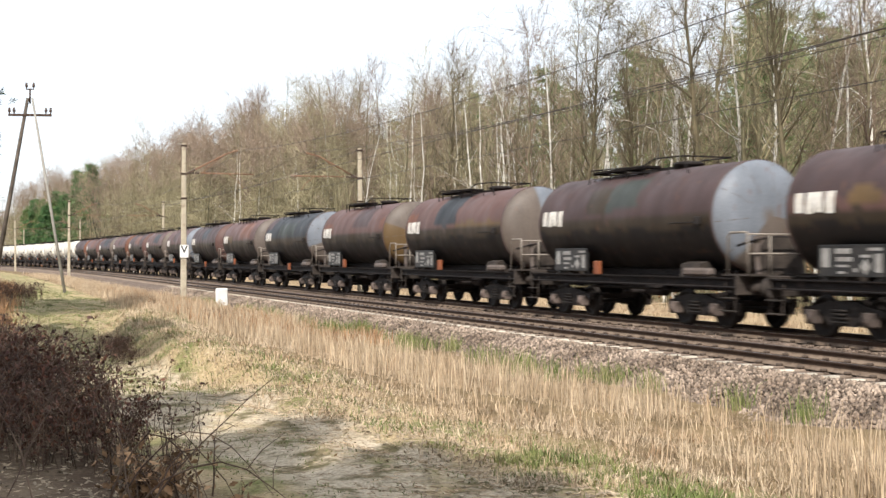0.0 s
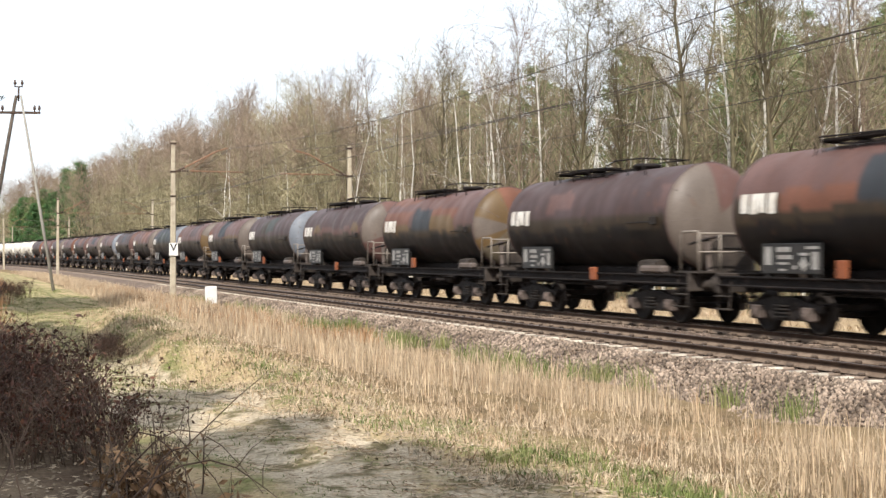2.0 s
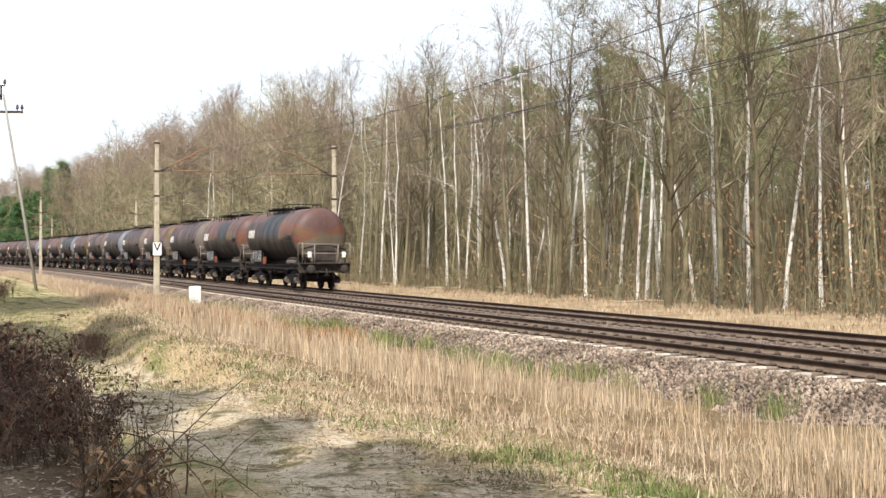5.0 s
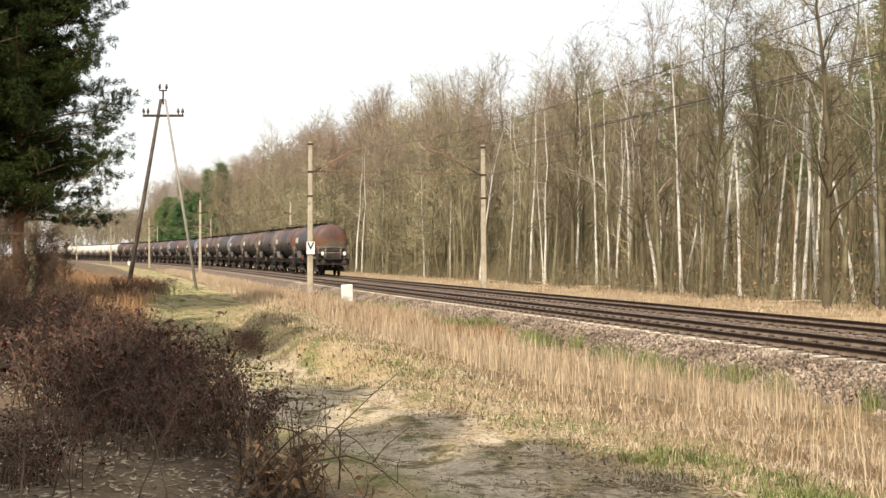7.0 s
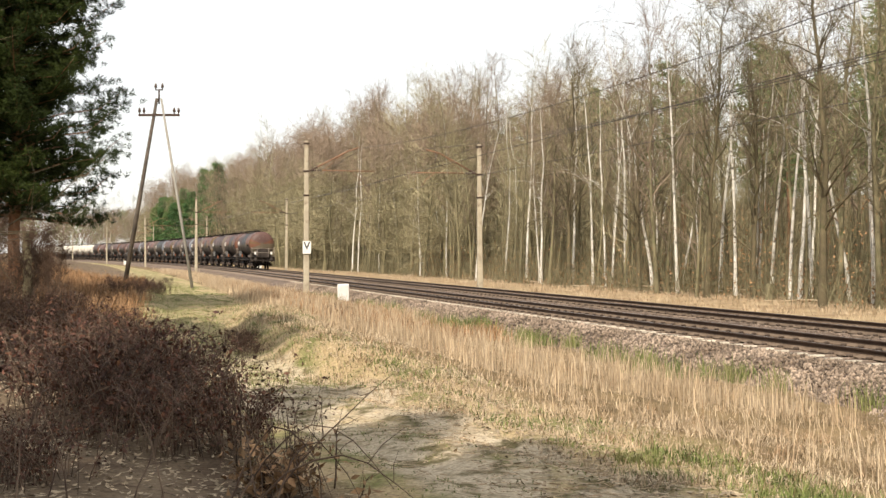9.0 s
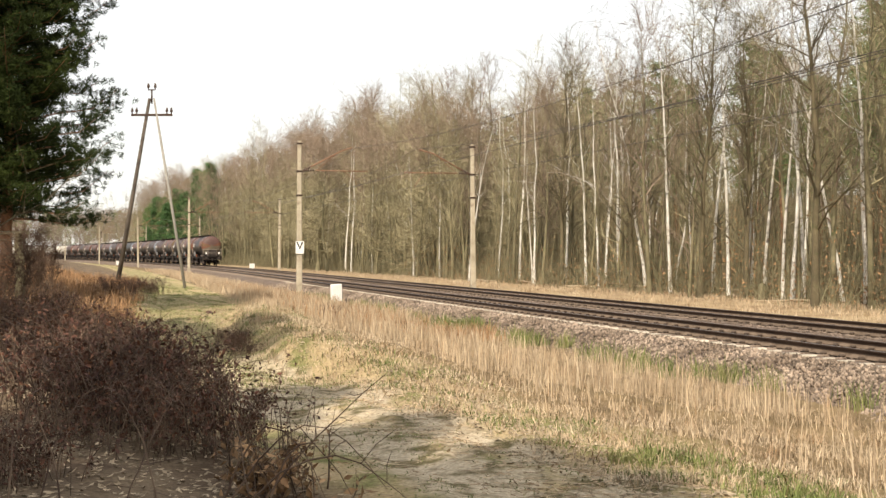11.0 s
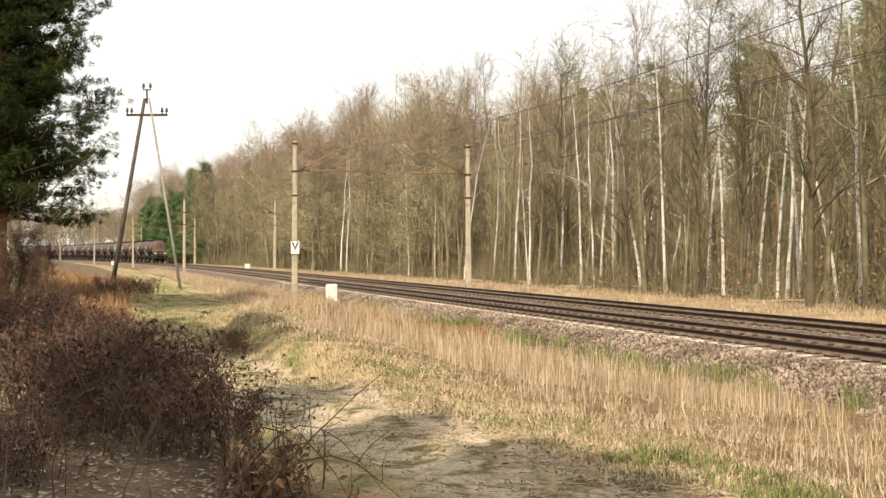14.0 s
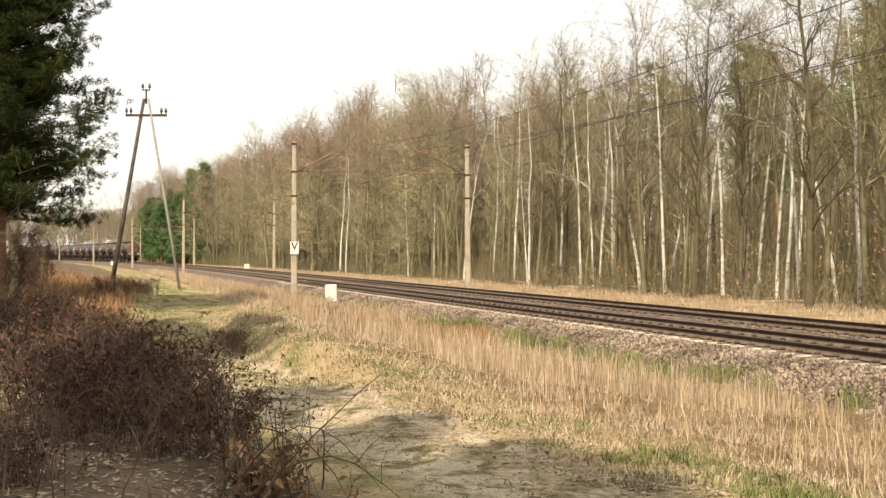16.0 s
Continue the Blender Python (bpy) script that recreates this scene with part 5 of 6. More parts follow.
def build_wood():
    rnd = random.Random(11)
    bare = [thing_of("bare_tree", "leafless grey-brown deciduous tree at the wood's edge", "tree", "trees of the wood",
                     [("trunk", t, V_MAT["bark"]), ("crown", c, V_MAT["redtwig"] if i % 4 == 3 else V_MAT["twig"])])
            for i, (t, c) in enumerate(bare_tree(20 + i, 17, rich=0.9 + 0.15 * (i % 2), low=0.10 + 0.07 * (i % 3), slim=0.8 + 0.15 * (i % 3)) for i in range(8))]
    birch = [thing_of("birch_tree", "leafless birch with white peeling bark", "birch", "birches of the wood",
                      [("trunk", t, V_MAT["birch"]), ("crown", c, V_MAT["redtwig"] if i % 2 else V_MAT["twig"])])
             for i, (t, c) in enumerate(bare_tree(50 + i, 15.5, True, 0.8, 0.38, 0.68, 1.6) for i in range(6))]
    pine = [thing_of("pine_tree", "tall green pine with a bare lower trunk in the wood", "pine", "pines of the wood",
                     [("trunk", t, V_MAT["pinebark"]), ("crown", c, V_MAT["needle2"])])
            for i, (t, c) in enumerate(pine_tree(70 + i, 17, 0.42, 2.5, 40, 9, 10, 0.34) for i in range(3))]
    # edge of the wood, tree by tree
    s = 12.0
    while s < 330:
        for _ in range(2 if s < 150 else 1):
            d = rnd.uniform(28.5, 34) if rnd.random() < 0.5 else rnd.uniform(34, 46)
            k = tall_at(s) * rnd.uniform(0.72, 1.08) * (0.85 if d < 31 else 1.0)
            r = rnd.random()
            p = rnd.choice(birch) if r < 0.12 else rnd.choice(bare) if r < 0.975 else rnd.choice(pine)
            plant_tree(p, d if p not in pine else d + 14, s + rnd.uniform(-1, 1), k)
        s += 1.35 if s < 150 else 3.0
    # the birches that stand out at the edge, by bearing from the viewpoint, and three old dark trees
    for bearing, d in ((15.2, 33), (16.0, 31), (16.3, 32), (17.6, 33), (19.0, 32), (19.5, 33.5), (20.0, 31.5), (20.7, 30), (22.2, 33), (23.1, 31), (24.0, 34), (24.6, 32.5), (25.9, 31), (26.6, 34), (27.0, 30.5), (28.9, 33),
                       (29.6, 31), (30.6, 34), (31.2, 33), (32.0, 30.5), (32.4, 31.5), (32.9, 33), (34.6, 32), (35.6, 31), (37.0, 33), (38.6, 31.5), (40.2, 32), (41.4, 33)):
        plant_tree(rnd.choice(birch), d, d / math.tan(radians(bearing)), rnd.uniform(0.92, 1.1))
    old = [thing_of("bare_tree", "old dark leafless tree with spreading boughs at the wood's edge", "tree", "old trees of the wood", [("trunk", t, V_MAT["oldbark"]), ("crown", c, V_MAT["oldbark"])])
           for t, c in (bare_tree(180 + i, 15.5, False, 1.35, 0.16, 1.15, 0.8) for i in range(2))]
    for i, (bearing, d, k) in enumerate(((33.4, 28.0, 1.08), (28.3, 29.0, 1.0), (25.2, 29.5, 0.9), (37.5, 28.5, 1.0), (22.0, 30.0, 0.95), (30.4, 30.5, 1.0))):
        plant_tree(old[i % 2], d, d / math.tan(radians(bearing)), k)
    t, c = pine_tree(81, 16, 0.08, 4.2, 60, 10, 9, 0.5, True)
    full = thing_of("pine_tree", "full green pine at the bend of the line", "pine", "pines at the bend", [("trunk", t, V_MAT["pinebark"]), ("crown", c, V_MAT["needle3"])])
    for d, s_, k in ((27, 262, 0.95), (30, 268, 1.05), (25, 275, 0.9), (28, 283, 1.0), (24.5, 290, 0.95), (27, 300, 1.0), (31, 292, 1.1), (29.0, 262, 1.2), (30.5, 256, 1.24)):
        plant_tree(full, d, s_, k)
    for d, s_, k in ((31, 262, 0.95), (28, 280, 0.9), (34, 290, 1.0), (30, 300, 0.9), (27, 310, 0.85), (38, 318, 1.0), (24, 296, 0.8), (26, 287, 0.85)):
        plant_tree(rnd.choice(pine), d, s_, k)
    # the depth of the wood, joined
    protos = [bare_tree(90 + i, 16.5, False, 0.6, 0.12, 0.62) for i in range(5)]
    places = []
    for j in range(370):
        r2 = random.Random(1000 + j)
        s_, d_ = r2.uniform(20, 420), r2.uniform(33, 82)
        if j > 320:
            s_, d_ = r2.uniform(330, 520), r2.uniform(24, 60)
        places.append((d_, s_, tall_at(s_) * r2.uniform(0.7, 1.05), r2.uniform(0, 6.28)))
    scatter("deep_wood", ("slim leafless trunks standing deep in the wood", "bare twig crowns deep in the wood"), protos, places, (V_MAT["bark"], V_MAT["twig"]))
    # the fuller trees farther along the edge, joined
    far = [round_tree(190 + i, 16.5, 3.6 + 0.4 * (i % 3)) for i in range(5)]
    places = []
    for j in range(175):
        r2 = random.Random(7000 + j)
        s_ = r2.uniform(88, 340)
        d_ = r2.uniform(27.5, 48)
        places.append((d_, s_, tall_at(s_) * r2.uniform(0.86, 1.08) * (0.9 if d_ < 31 else 1.0) * (1 + 0.13 * min(1.0, max(0.0, (s_ - 110) / 50))), r2.uniform(0, 6.28)))
    scatter("edge_wood", ("grey trunks and boughs of the farther wood's edge", "olive-brown twig crowns of the farther wood's edge", "reddish budding twigs on the farther crowns' tops"), far, places,
            (V_MAT["bark"], V_MAT["twig"], V_MAT["redtwig"]))
    # pines deep in the wood, joined
    pp = [pine_tree(77, 18, 0.4, 2.8, 34, 8, 6, 0.5, False, 4), pine_tree(78, 18, 0.35, 2.6, 34, 8, 6, 0.5, False, 4)]
    places = []
    for j in range(88):
        r2 = random.Random(3000 + j)
        s_, d_ = r2.uniform(18, 330), r2.uniform(60, 90)
        if j > 30:
            s_, d_ = r2.uniform(34, 100), r2.uniform(46, 68)
        places.append((d_, s_, tall_at(s_) * r2.uniform(0.8, 1.05), r2.uniform(0, 6.28)))
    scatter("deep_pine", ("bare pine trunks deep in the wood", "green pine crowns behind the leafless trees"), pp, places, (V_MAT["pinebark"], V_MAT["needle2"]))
    # saplings and thicket between the trunks
    th = Soup()
    r = np.random.default_rng(18)
    n = 26000
    s_ = 5 + 400 * r.random(n) ** 1.3
    d_ = r.uniform(32, 84, n)
    base = np.stack([d_ + bends(s_), s_, ground_z(d_, s_)], 1)
    vec = unit(r.normal(0, 0.09, (n, 3)) + [0, 0, 1]) * r.uniform(2.0, 9.0, (n, 1))
    th.slivers(base, vec, r.uniform(0.04, 0.10, n), r)
    b2 = (base[:, None] + vec[:, None] * r.uniform(0.3, 0.95, (n, 4, 1))).reshape(-1, 3)
    th.slivers(b2, (vec[:, None] * 0.12 + r.normal(0, 0.45, (n, 4, 3))).reshape(-1, 3), 0.03, r)
    tagged(new("sapling_thicket", th.mesh("sapling_thicket", V_MAT["bark"])), "dense leafless saplings between the trunks", "thicket", kind="stuff")
    # the far wooded rise beyond the bend
    r = np.random.default_rng(51)
    for name, label, n, m, w_ in (("far_wood", "far reddish leafless wood beyond the bend", 330, "redtwig", 0.16), ("far_pines", "far green pines among the leafless wood", 45, "needle2", 0.3)):
        fw = Soup()
        for j in range(n):
            x_, y_ = r.uniform(-95, 75), r.uniform(540, 720)
            H = r.uniform(15, 21)
            k = 190
            z_ = r.uniform(0.08, 1, k) ** 0.8
            rad = 4.2 * np.sin(np.clip(z_, 0.1, 1) * 2.7) * r.uniform(0.2, 1, k)
            a_ = r.uniform(0, 6.28, k)
            base = np.stack([x_ + np.cos(a_) * rad, y_ + np.sin(a_) * rad, z_ * H * 0.92 + (y_ - 540) * 0.05], 1)
            fw.slivers(base, unit(r.normal(0, 0.6, (k, 3)) + [0, 0, 0.9]) * r.uniform(1.2, 3.2, (k, 1)), w_, r)
        tagged(new(name, fw.mesh(name, V_MAT[m])), label, "wood", kind="stuff")
    # the back of the wood on the rising ground
    bw = Soup()
    for j in range(230):
        s_, d_ = r.uniform(25, 330), r.uniform(84, 118)
        k = 240
        z_ = r.uniform(0.02, 1, k)
        rad = 2.6 * np.sin(np.clip(z_, 0.15, 1) * 2.8) * r.uniform(0.1, 1, k)
        a_ = r.uniform(0, 6.28, k)
        base = np.stack([d_ + bend(s_) + np.cos(a_) * rad, s_ + np.sin(a_) * rad, float(ground_z(d_, s_)) + z_ * r.uniform(11, 15)], 1)
        bw.slivers(base, unit(r.normal(0, 0.45, (k, 3)) + [0, 0, 1.0]) * r.uniform(0.8, 3.0, (k, 1)), 0.09, r)
    tagged(new("back_wood", bw.mesh("back_wood", V_MAT["twig"])), "dense leafless wood on the rising ground behind", "wood", kind="stuff")
    # undergrowth along the edge
    sh = Soup()
    r = np.random.default_rng(8)
    nst = 22000
    s_ = r.uniform(8, 260, nst)
    d_ = 27.0 + np.abs(r.normal(0, 5.5, nst)) + r.uniform(0, 4, nst)
    base = np.stack([d_ + bends(s_), s_, ground_z(d_, s_)], 1)
    L = r.uniform(0.5, 3.6, (nst, 1)) * r.uniform(0.4, 1, (nst, 1))
    vec = unit(r.normal(0, 0.33, (nst, 3)) + [0, 0, 1]) * L
    sh.slivers(base, vec, 0.03, r)
    b2 = (base[:, None] + vec[:, None] * r.uniform(0.3, 0.9, (nst, 3, 1))).reshape(-1, 3)
    sh.slivers(b2, (vec[:, None] * 0.35 + r.normal(0, 0.25, (nst, 3, 3))).reshape(-1, 3), 0.018, r)
    tagged(new("undergrowth", sh.mesh("undergrowth", V_MAT["bark"])), "bare brown undergrowth along the wood's edge", "undergrowth", kind="stuff")
    lf = Soup()
    nl = 9000
    s_ = r.uniform(10, 110, nl)
    d_ = 28 + np.abs(r.normal(0, 6, nl))
    lf.leaves(np.stack([d_ + bends(s_), s_, ground_z(d_, s_) + np.abs(r.normal(0, 1.3, nl))], 1), r.uniform(0.04, 0.09, nl), r)
    for d0, s0, n0 in ((29.5, 33.0, 600), (31.0, 53.0, 350), (30.0, 41.0, 350), (32.0, 68.0, 250)):
        c0 = np.stack([d0 + r.normal(0, 0.9, n0), s0 + r.normal(0, 1.6, n0), float(ground_z(d0, s0)) + r.uniform(0.4, 4.6, n0)], 1)
        lf.leaves(c0, r.uniform(0.045, 0.09, n0), r)
    tagged(new("hanging_dead_leaves", lf.mesh("hanging_dead_leaves", V_MAT["bracken"])), "rust-brown dead leaves still hanging on saplings", "leaves", kind="stuff")


def build_left_trees():
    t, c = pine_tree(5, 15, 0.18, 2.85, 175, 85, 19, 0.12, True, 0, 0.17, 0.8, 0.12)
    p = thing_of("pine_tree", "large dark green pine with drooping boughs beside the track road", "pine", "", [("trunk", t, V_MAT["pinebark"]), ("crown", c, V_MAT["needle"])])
    p.matrix_basis = Matrix.Translation((-2.2, 38.0, float(ground_z(-2.2, 38)) - 0.1)) @ pose(0, 0, 0, 0, 0, 40)
    for x, y, k in ((-4.4, 37.5, 1.03), (-3.3, 41.0, 1.06)):
        o = copy_thing(p, Matrix.Identity(4))
        o.matrix_basis = Matrix.Translation((x, y, float(ground_z(x, y)) - 0.1)) @ pose(0, 0, 0, 0, 0, random.uniform(0, 360)) @ Matrix.Scale(k, 4)
    t, c = pine_tree(6, 15, 0.2, 3.2, 80, 10, 12, 0.3, True)
    p = thing_of("pine_tree", "dark green pine beside the shaded sandy road", "pine", "", [("trunk", t, V_MAT["pinebark"]), ("crown", c, V_MAT["needle"])])
    p.matrix_basis = Matrix.Translation((-5.2, -1.5, 0.2))
    for x, y, k in ((-2.6, -1.0, 0.86), (-4.0, -5.0, 1.0), (-4.7, 17.6, 0.9), (-5.4, 21.0, 0.95), (-4.5, 4.9, 0.84), (-5.8, 10.5, 0.8)):
        o = copy_thing(p, Matrix.Identity(4))
        o.matrix_basis = Matrix.Translation((x, y, float(ground_z(x, y)) - 0.1)) @ pose(0, 0, 0, 0, 0, random.uniform(0, 360)) @ Matrix.Scale(k, 4)
    t, c = pine_tree(8, 16, 0.5, 2.9, 52, 10, 12, 0.3)
    p = thing_of("pine_tree", "tall pine with a high crown shading the sandy road", "pine", "", [("trunk", t, V_MAT["pinebark"]), ("crown", c, V_MAT["needle"])])
    p.matrix_basis = Matrix.Translation((-5.5, 11.0, 0.1))
    for x, y, k in ((-6.2, 14.2, 0.98), (-6.3, 17.4, 0.92)):
        o = copy_thing(p, Matrix.Identity(4))
        o.matrix_basis = Matrix.Translation((x, y, float(ground_z(x, y)) - 0.1)) @ pose(0, 0, 0, 0, 0, random.uniform(0, 360)) @ Matrix.Scale(k, 4)
    t, c = bare_tree(140, 9, False, 1.3, 0.12, 0.6)
    b = thing_of("bare_tree", "slender leafless tree behind the brambles", "tree", "", [("trunk", t, V_MAT["bark"]), ("crown", c, V_MAT["oldbark"])])
    b.matrix_basis = Matrix.Translation((-2.1, 16.5, float(ground_z(-2.1, 16.5)) - 0.1)) @ Matrix.Scale(0.85, 4)


def build_shrubs():
    protos = [thing_of("bare_shrub", "leafless brown shrub among dead bracken", "shrub", "shrubs beside the sandy road", [("trunk", t, V_MAT["oldbark"]), ("crown", c, V_MAT["shrubtwig"])])
              for t, c in (bare_tree(160 + i, 3.2, False, 1.1, 0.04, 0.7, 2.5) for i in range(2))]
    r = random.Random(17)
    for i, (x, y, k) in enumerate(((-1.3, 26, 0.6), (-1.9, 30, 0.7), (-1.0, 33, 0.55), (-2.4, 36, 0.8), (-0.9, 37, 0.6), (-1.5, 41, 0.7), (-3.3, 46, 0.9), (-1.6, 47, 0.5), (-2.2, 52, 0.6), (-4.5, 57, 0.9), (-6, 64, 1.0), (-1.3, 20, 0.4))):
        o = protos[i] if i < 2 else copy_thing(protos[i % 2], Matrix.Identity(4))
        o.matrix_basis = Matrix.Translation((x, y, float(ground_z(x, y)))) @ pose(0, 0, 0, 0, 0, r.uniform(0, 360)) @ Matrix.Scale(k, 4)


def bramble(seed, stems, height, radius, leaves, leaf=1.0):
    r = np.random.default_rng(seed)
    st, lv = Soup(), Soup()
    for i in range(stems):
        az = r.uniform(0, math.tau)
        b = np.array([r.normal(0, radius * 0.45), r.normal(0, radius * 0.45), -0.05])
        out = np.array([math.cos(az), math.sin(az), 0]) * radius * r.uniform(0.2, 1.0)
        H = height * r.uniform(0.5, 1.15)
        t = np.linspace(0, 1, 6)[:, None]
        q = b + out * t ** 1.4 + np.array([0, 0, 1.0]) * H * np.sin(t * r.uniform(1.3, 2.3)) + np.cumsum(r.normal(0, 0.02, (6, 3)), 0)
        st.tube(q, np.array([0.008, 0.007, 0.006, 0.005, 0.0035, 0.0015]) * r.uniform(0.7, 1.4), 3)
        m = 8
        tt = r.uniform(0.6, 5, m)
        base = np.stack([np.interp(tt, range(6), q[:, k]) for k in range(3)], 1)
        st.slivers(base, r.normal(0, 0.13, (m, 3)) + [0, 0, 0.13], 0.006, r)
        nl = leaves
        tt = r.uniform(1.0, 5, nl)
        base = np.stack([np.interp(tt, range(6), q[:, k]) for k in range(3)], 1)
        lv.leaves(base + r.normal(0, 0.05, (nl, 3)) - [0, 0, 0.03], r.uniform(0.016, 0.05, nl) * leaf, r)
    return st, lv


def build_brambles():
    protos = [thing_of("bramble_bush", "shaded bramble thicket with dead dark red leaves", "bush", "brambles beside the sandy road", [("stem_tangle", a_, V_MAT["stem"]), ("foliage", b_, V_MAT["deadleaf"])])
              for a_, b_ in (bramble(1, 92, 0.95, 0.95, 17), bramble(2, 80, 0.85, 0.9, 13))]
    r = random.Random(3)
    spots = [(1.22, 10.6, 0.58), (0.66, 10.8, 0.74), (0.1, 11.6, 0.8), (0.95, 12.0, 0.76), (0.5, 12.6, 0.92), (0.9, 13.8, 0.8), (-0.5, 9.2, 0.5), (-0.2, 13.2, 0.9), (0.15, 14.3, 1.0), (0.55, 15.6, 0.85), (-0.15, 17.0, 0.95), (0.3, 19.0, 0.8),
             (-1.0, 21.0, 0.85), (-1.7, 17.5, 0.75), (-0.9, 25.0, 0.8), (0.0, 23.0, 0.75), (-2.0, 28.0, 0.85), (2.65, 21.4, 0.32), (2.75, 22.6, 0.38), (2.8, 23.9, 0.36), (6.4, 33.0, 0.42), (7.4, 35.0, 0.36),
             (1.0, 49.0, 0.8), (1.9, 51.5, 0.8), (2.7, 54.5, 0.75), (-0.6, 31.0, 0.7)]
    for i, (x, y, k) in enumerate(spots):
        pr = protos[i % 2]
        o = pr if i < 2 else copy_thing(pr, Matrix.Identity(4))
        o.matrix_basis = Matrix.Translation((x, y, float(ground_z(x, y)))) @ pose(0, 0, 0, 0, 0, r.uniform(0, 360)) @ Matrix.Scale(k, 4)
    a_, b_ = bramble(7, 34, 0.42, 0.36, 13, 1.25)
    o = thing_of("dry_leaf_shrub", "low shrub with large curled tan dead leaves", "bush", "", [("stem_tangle", a_, V_MAT["stem"]), ("foliage", b_, V_MAT["tanleaf"])])
    o.matrix_basis = Matrix.Translation((1.42, 9.1, float(ground_z(1.42, 9.1))))
    # long bare shoots arching out over the road, each from its root to its tip
    q = np.random.default_rng(9)
    shoots = [((0.62, 6.7), (1.55, 6.3), 1.08, 0.1, 0.007), ((0.60, 6.9), (1.75, 6.4), 0.42, 0.45, 0.009), ((0.75, 7.6), (1.35, 6.9), 0.35, 0.55, 0.008), ((0.95, 7.2), (0.85, 7.6), 1.0, 0.1, 0.006),
              ((0.5, 6.6), (0.2, 6.9), 0.95, 0.1, 0.007), ((-0.1, 7.4), (-0.5, 7.7), 0.9, 0.15, 0.006), ((0.15, 7.2), (0.5, 7.6), 0.85, 0.15, 0.006), ((-0.45, 7.0), (-0.2, 7.3), 1.05, 0.1, 0.007),
              ((0.9, 6.9), (1.6, 7.4), 0.25, 0.5, 0.007), ((0.8, 8.0), (1.9, 7.7), 0.2, 0.5, 0.007), ((1.3, 6.9), (1.28, 6.95), 0.75, 0.0, 0.005), ((-0.3, 8.6), (0.1, 8.9), 0.8, 0.2, 0.006)]
    for (x0, y0), (x1, y1), z1, arch, rad in shoots:
        t = np.linspace(0, 1, 9)[:, None]
        p0, p1 = np.array([x0, y0, float(ground_z(x0, y0)) - 0.05]), np.array([x1, y1, z1])
        pts = p0 + (p1 - p0) * t + np.array([0, 0, 1.0]) * arch * np.sin(t * math.pi) + np.cumsum(q.normal(0, 0.012, (9, 3)), 0)
        bm = Soup()
        bm.tube(pts, np.linspace(rad, 0.002, 9), 5)
        shoot = tagged(new("bramble_shoot", bm.mesh("bramble_shoot", V_MAT["stem"])), "long bare dark bramble shoot arching over the sand", "bramble", "bramble shoots")
        for k in range(2, 8):
            e = pts[k] + q.normal(0, 0.10, 3) + [0, 0, 0.07]
            twig = Soup()
            twig.tube([pts[k], (pts[k] + e) / 2 + q.normal(0, 0.01, 3), e], [0.003, 0.0025, 0.001], 3)
            part("twig", twig.mesh("twig", V_MAT["stem"]), None, shoot)


def blades(name, label, n, sd, hh, wid, m, lean=0.25, seed=1, cat="grass"):
    """sd: function of (rng, n) giving d and s; hh: (low, high) heights."""
    r = np.random.default_rng(seed)
    d_, s_ = sd(r, n)
    d_ = d_ + road_course(d_, s_)
    n = len(d_)
    base = np.stack([d_ + bends(s_), s_, ground_z(d_, s_) - 0.02], 1)
    H = r.uniform(*hh, (n, 1)) * r.uniform(0.7, 1.1, (n, 1))
    az = r.uniform(0, math.tau, n)
    w = np.stack([np.cos(az), np.sin(az), np.zeros(n)], 1) * r.uniform(0.6, 1.4, (n, 1)) * wid / 2
    l1 = r.normal(0, lean, (n, 3)) * H
    l1[:, 2] = 0
    mid = base + l1 * 0.35 + np.array([0, 0, 1.0]) * H * 0.6
    tip = base + l1 * 1.1 + np.array([0, 0, 1.0]) * H * (1 - np.minimum(0.5, (l1 ** 2).sum(1, keepdims=True) / (H ** 2 + 1e-6)))
    v = np.stack([base - w, base + w, mid + w * 0.7, mid - w * 0.7, tip], 1).reshape(-1, 3)
    k = np.arange(n)[:, None] * 5
    f = np.concatenate([k + [0, 1, 2], k + [0, 2, 3], k + [3, 2, 4]])
    tagged(new(name, mesh_from_arrays(name, v, f, [m])), label, cat, kind="stuff")


def clumped(r, n, d0, d1, s0, s1, power=1.7, clump=0.35, per=14):
    """Tufts: clump centres thinning with distance, each with its blades round it."""
    c = max(1, n // per)
    s_ = s0 + (s1 - s0) * r.random(c) ** power
    d_ = r.uniform(d0, d1, c)
    S = np.repeat(s_, per) + r.normal(0, clump * 0.35, c * per)
    D = np.repeat(d_, per) + r.normal(0, clump * 0.35, c * per)
    return D, S


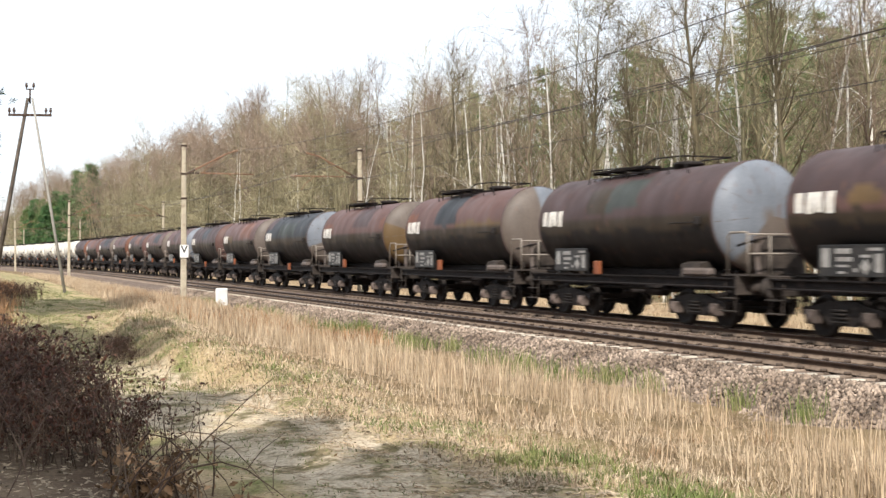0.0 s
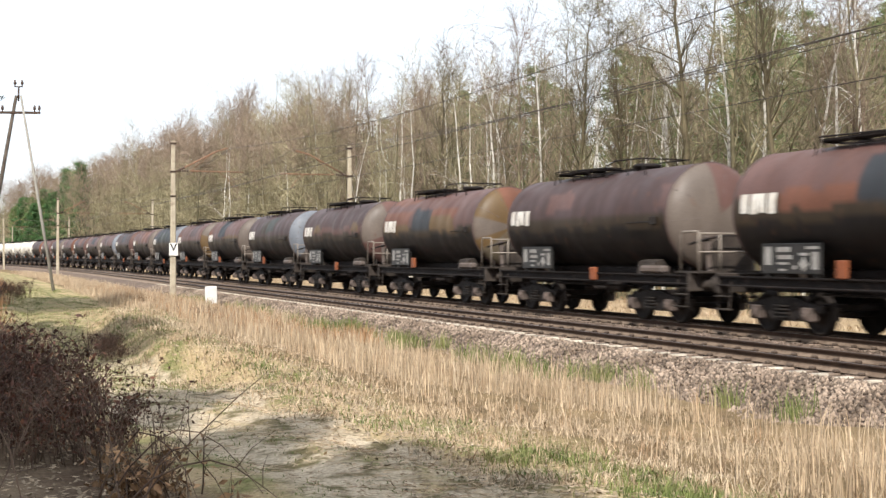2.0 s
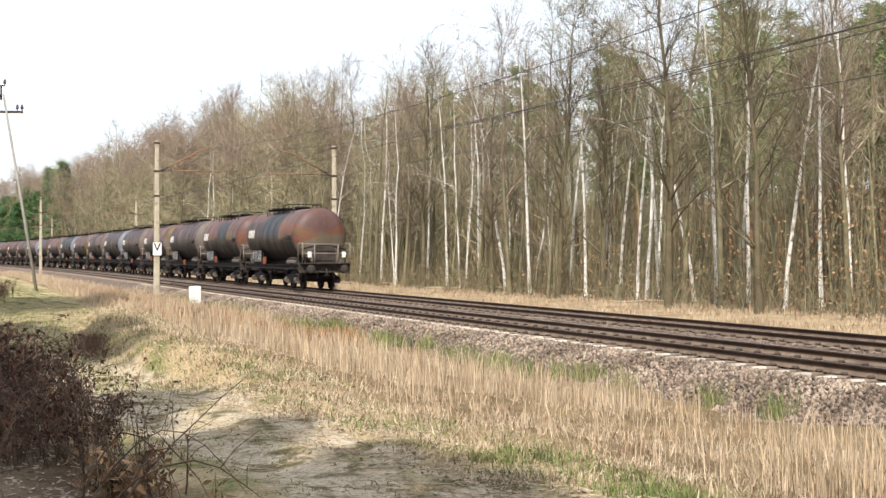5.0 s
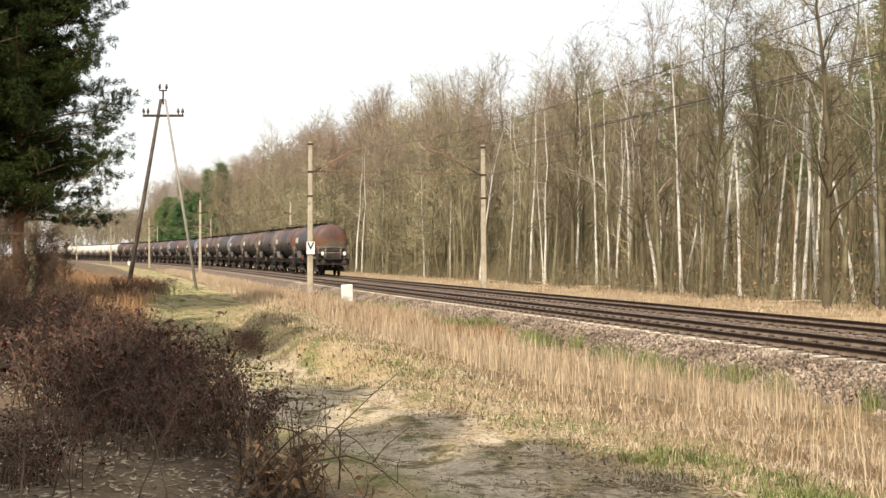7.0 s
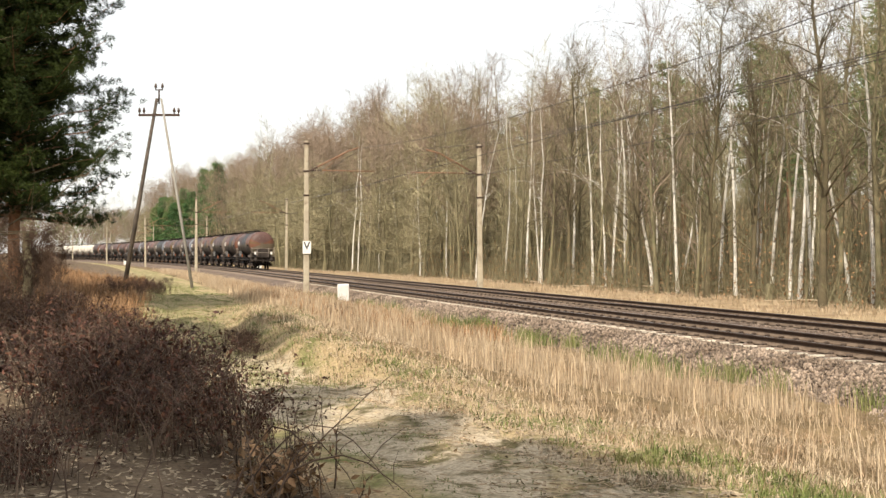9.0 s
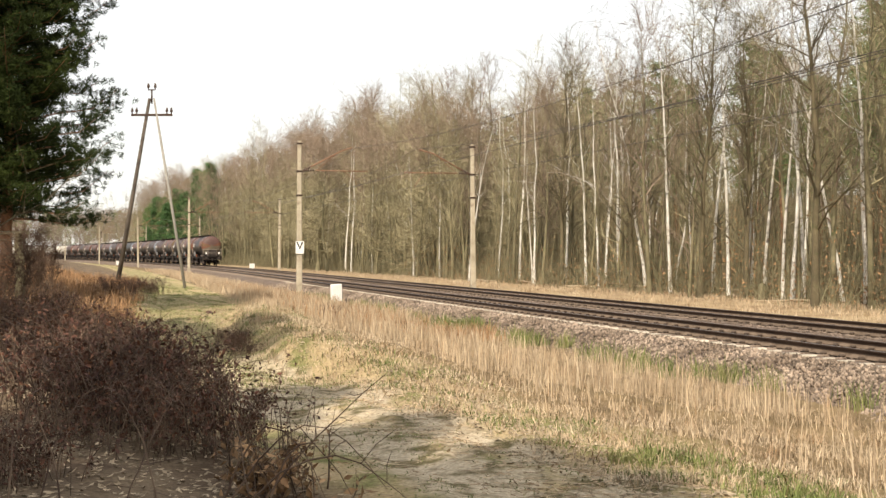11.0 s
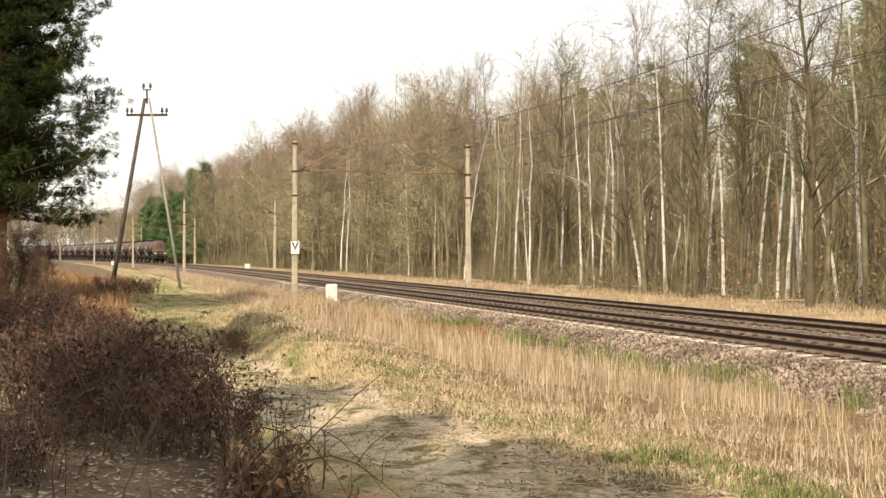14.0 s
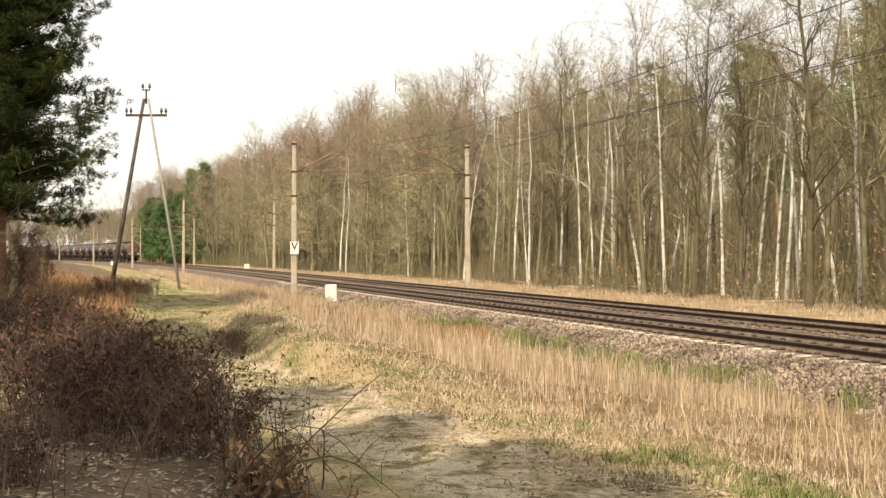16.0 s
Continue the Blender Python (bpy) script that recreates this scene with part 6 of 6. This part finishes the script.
def build_grass():
    def tall(r, n):
        d_, s_ = clumped(r, n, 5.7, 9.8, 5, 85, 1.35, 0.4, 9)
        keep = np.sin(d_ * 1.1 + s_ * 0.23) + np.sin(s_ * 0.61 - d_ * 0.4) + r.normal(0, 0.8, len(d_)) > -0.4 + 0.45 * (s_ < 18)
        d_, s_ = d_[keep], s_[keep]
        return d_, s_
    blades("dry_tall_grass", "tall pale dry grass in the strip beside the ballast", 29000, tall, (0.25, 0.72), 0.0125, V_MAT["straw"], 0.12, 1)
    blades("dry_far_grass", "pale dry grass along the line towards the bend", 20000, lambda r, n: clumped(r, n, 5.0, 11.2, 36, 150, 1.2, 0.6, 12), (0.25, 0.7), 0.024, V_MAT["straw"], 0.2, 11)
    blades("dry_short_grass", "matted short straw grass", 44000, lambda r, n: clumped(r, n, 4.6, 10.3, 5, 80, 1.7, 0.7, 30), (0.06, 0.26), 0.010, V_MAT["straw"], 0.6, 2)
    blades("green_verge_grass", "short green grass on the road's verge", 12000, lambda r, n: clumped(r, n, 3.8, 5.6, 5, 60, 1.6, 0.4, 40), (0.04, 0.16), 0.011, V_MAT["grass"], 0.5, 3)
    blades("green_grass_patch", "lush green grass patch beside the shaded road", 1800, lambda r, n: clumped(r, n, 4.1, 5.0, 8.0, 10.6, 1.0, 0.22, 60), (0.06, 0.2), 0.011, V_MAT["grass"], 0.4, 13)
    blades("green_tufts", "green grass tufts at the foot of the ballast", 6200, lambda r, n: clumped(r, n, 10.2, 11.7, 13, 62, 1.1, 0.42, 100), (0.25, 0.62), 0.016, V_MAT["grass"], 0.22, 4)
    blades("dead_bracken", "dead brown bracken among the dry grass", 20000, lambda r, n: clumped(r, n, 6.0, 10.4, 30, 75, 1.0, 0.8, 120), (0.2, 0.65), 0.02, V_MAT["bracken"], 0.4, 5, "bracken")
    blades("dead_bracken", "dead brown bracken beside the sandy road", 16000, lambda r, n: clumped(r, n, -4, 1.2, 24, 75, 1.0, 0.8, 120), (0.2, 0.7), 0.02, V_MAT["bracken"], 0.4, 6, "bracken")
    blades("roadside_grass", "sparse green and straw grass along the sandy road", 22000, lambda r, n: clumped(r, n, 0.8, 3.9, 16, 75, 1.2, 0.6, 40), (0.03, 0.12), 0.012, V_MAT["grass"], 0.5, 7)
    blades("wood_edge_grass", "pale dry grass between the track and the wood", 26000, lambda r, n: clumped(r, n, 21.6, 30, 12, 150, 1.4, 0.7, 20), (0.08, 0.35), 0.02, V_MAT["straw"], 0.5, 8)
    blades("dry_verge_grass", "matted dry grass on the road's bank", 15000, lambda r, n: clumped(r, n, 3.5, 5.4, 9, 40, 1.2, 0.5, 26), (0.04, 0.2), 0.011, V_MAT["straw"], 0.7, 21, "grass")
    blades("shaded_tufts", "small dull green tufts in the wheel tracks", 5200, lambda r, n: clumped(r, n, 1.2, 3.8, 7, 17, 1.1, 0.5, 44), (0.02, 0.07), 0.010, V_MAT["grass"], 0.8, 22)
    hay = Soup()
    r = np.random.default_rng(12)
    n = 16000
    s_ = 6 + 45 * r.random(n) ** 1.6
    d_ = np.where(r.random(n) < 0.5, r.uniform(0.9, 6.0, n), r.normal(3.9, 0.7, n))
    hay.slivers(np.stack([d_, s_, ground_z(d_, s_) + r.uniform(0.005, 0.03, n)], 1), r.normal(0, 1, (n, 3)) * [0.09, 0.09, 0.012], 0.009, r)
    tagged(new("straw_litter", hay.mesh("straw_litter", V_MAT["straw"])), "broken straw lying on the sandy road and verge", "straw", kind="stuff")
    lf = Soup()
    r = np.random.default_rng(10)
    n = 16000
    s_ = 6 + 20 * r.random(n) ** 1.3
    d_ = np.where(r.random(n) < 0.6, r.uniform(-3.5, 1.2, n), r.normal(4.3, 0.7, n))
    lf.leaves(np.stack([d_, s_, ground_z(d_, s_) + 0.015], 1), r.uniform(0.02, 0.045, n), r, 0.8)
    tagged(new("fallen_leaves", lf.mesh("fallen_leaves", V_MAT["litter"])), "pale fallen leaves on the shaded ground", "leaves", kind="stuff")


build_wood()
build_left_trees()
def build_stumps():
    for (x, y, h, r0, label) in ((29.4, 48.7, 0.95, 0.22, "weathered grey tree stump at the wood's edge"), (-1.75, 36.0, 2.0, 0.13, "broken pale trunk standing beside the pine")):
        st = Soup()
        r = np.random.default_rng(int(y))
        z0 = float(ground_z(x, y))
        zz = np.linspace(0, 1, 7)
        st.tube(np.stack([x + 0.03 * np.sin(zz * 5), y + 0.02 * zz, z0 - 0.1 + zz * h], 1), r0 * np.array([1.7, 1.2, 1.05, 1.0, 0.97, 0.9, 0.55]), 10)
        tagged(new("tree_stump", st.mesh("tree_stump", V_MAT["bark"])), label, "stump")
    r = random.Random(21)
    for i in range(12):
        x, y = r.uniform(29, 36), r.uniform(44, 95)
        a_, L = r.uniform(0, 3.14), r.uniform(1.5, 4.0)
        b = Soup()
        pts = [(x + math.cos(a_) * L * t, y + math.sin(a_) * L * t, float(ground_z(x, y)) + 0.08 + 0.25 * t * r.random()) for t in (0, 0.35, 0.7, 1)]
        b.tube(pts, [0.07, 0.06, 0.045, 0.02], 6)
        tagged(new("fallen_branch", b.mesh("fallen_branch", V_MAT["litter"])), "pale fallen branch on the wood's floor", "branch", "fallen branches")


build_stumps()
build_shrubs()
build_brambles()
build_grass()


# ---- what moves ----
def motions():
    for k, (wagon, wheelsets) in enumerate(TRAIN):
        walk(wagon, [(t, wagon_pose(k, t)) for t in range(17)])
        if k < 6:
            for ws in wheelsets:
                y = ws.location.y
                walk(ws, [(i / 30, pose(0, y, 0.46, -math.degrees(run_by(i / 30) / 0.46) % 360)) for i in range(0, 481)])


motions()
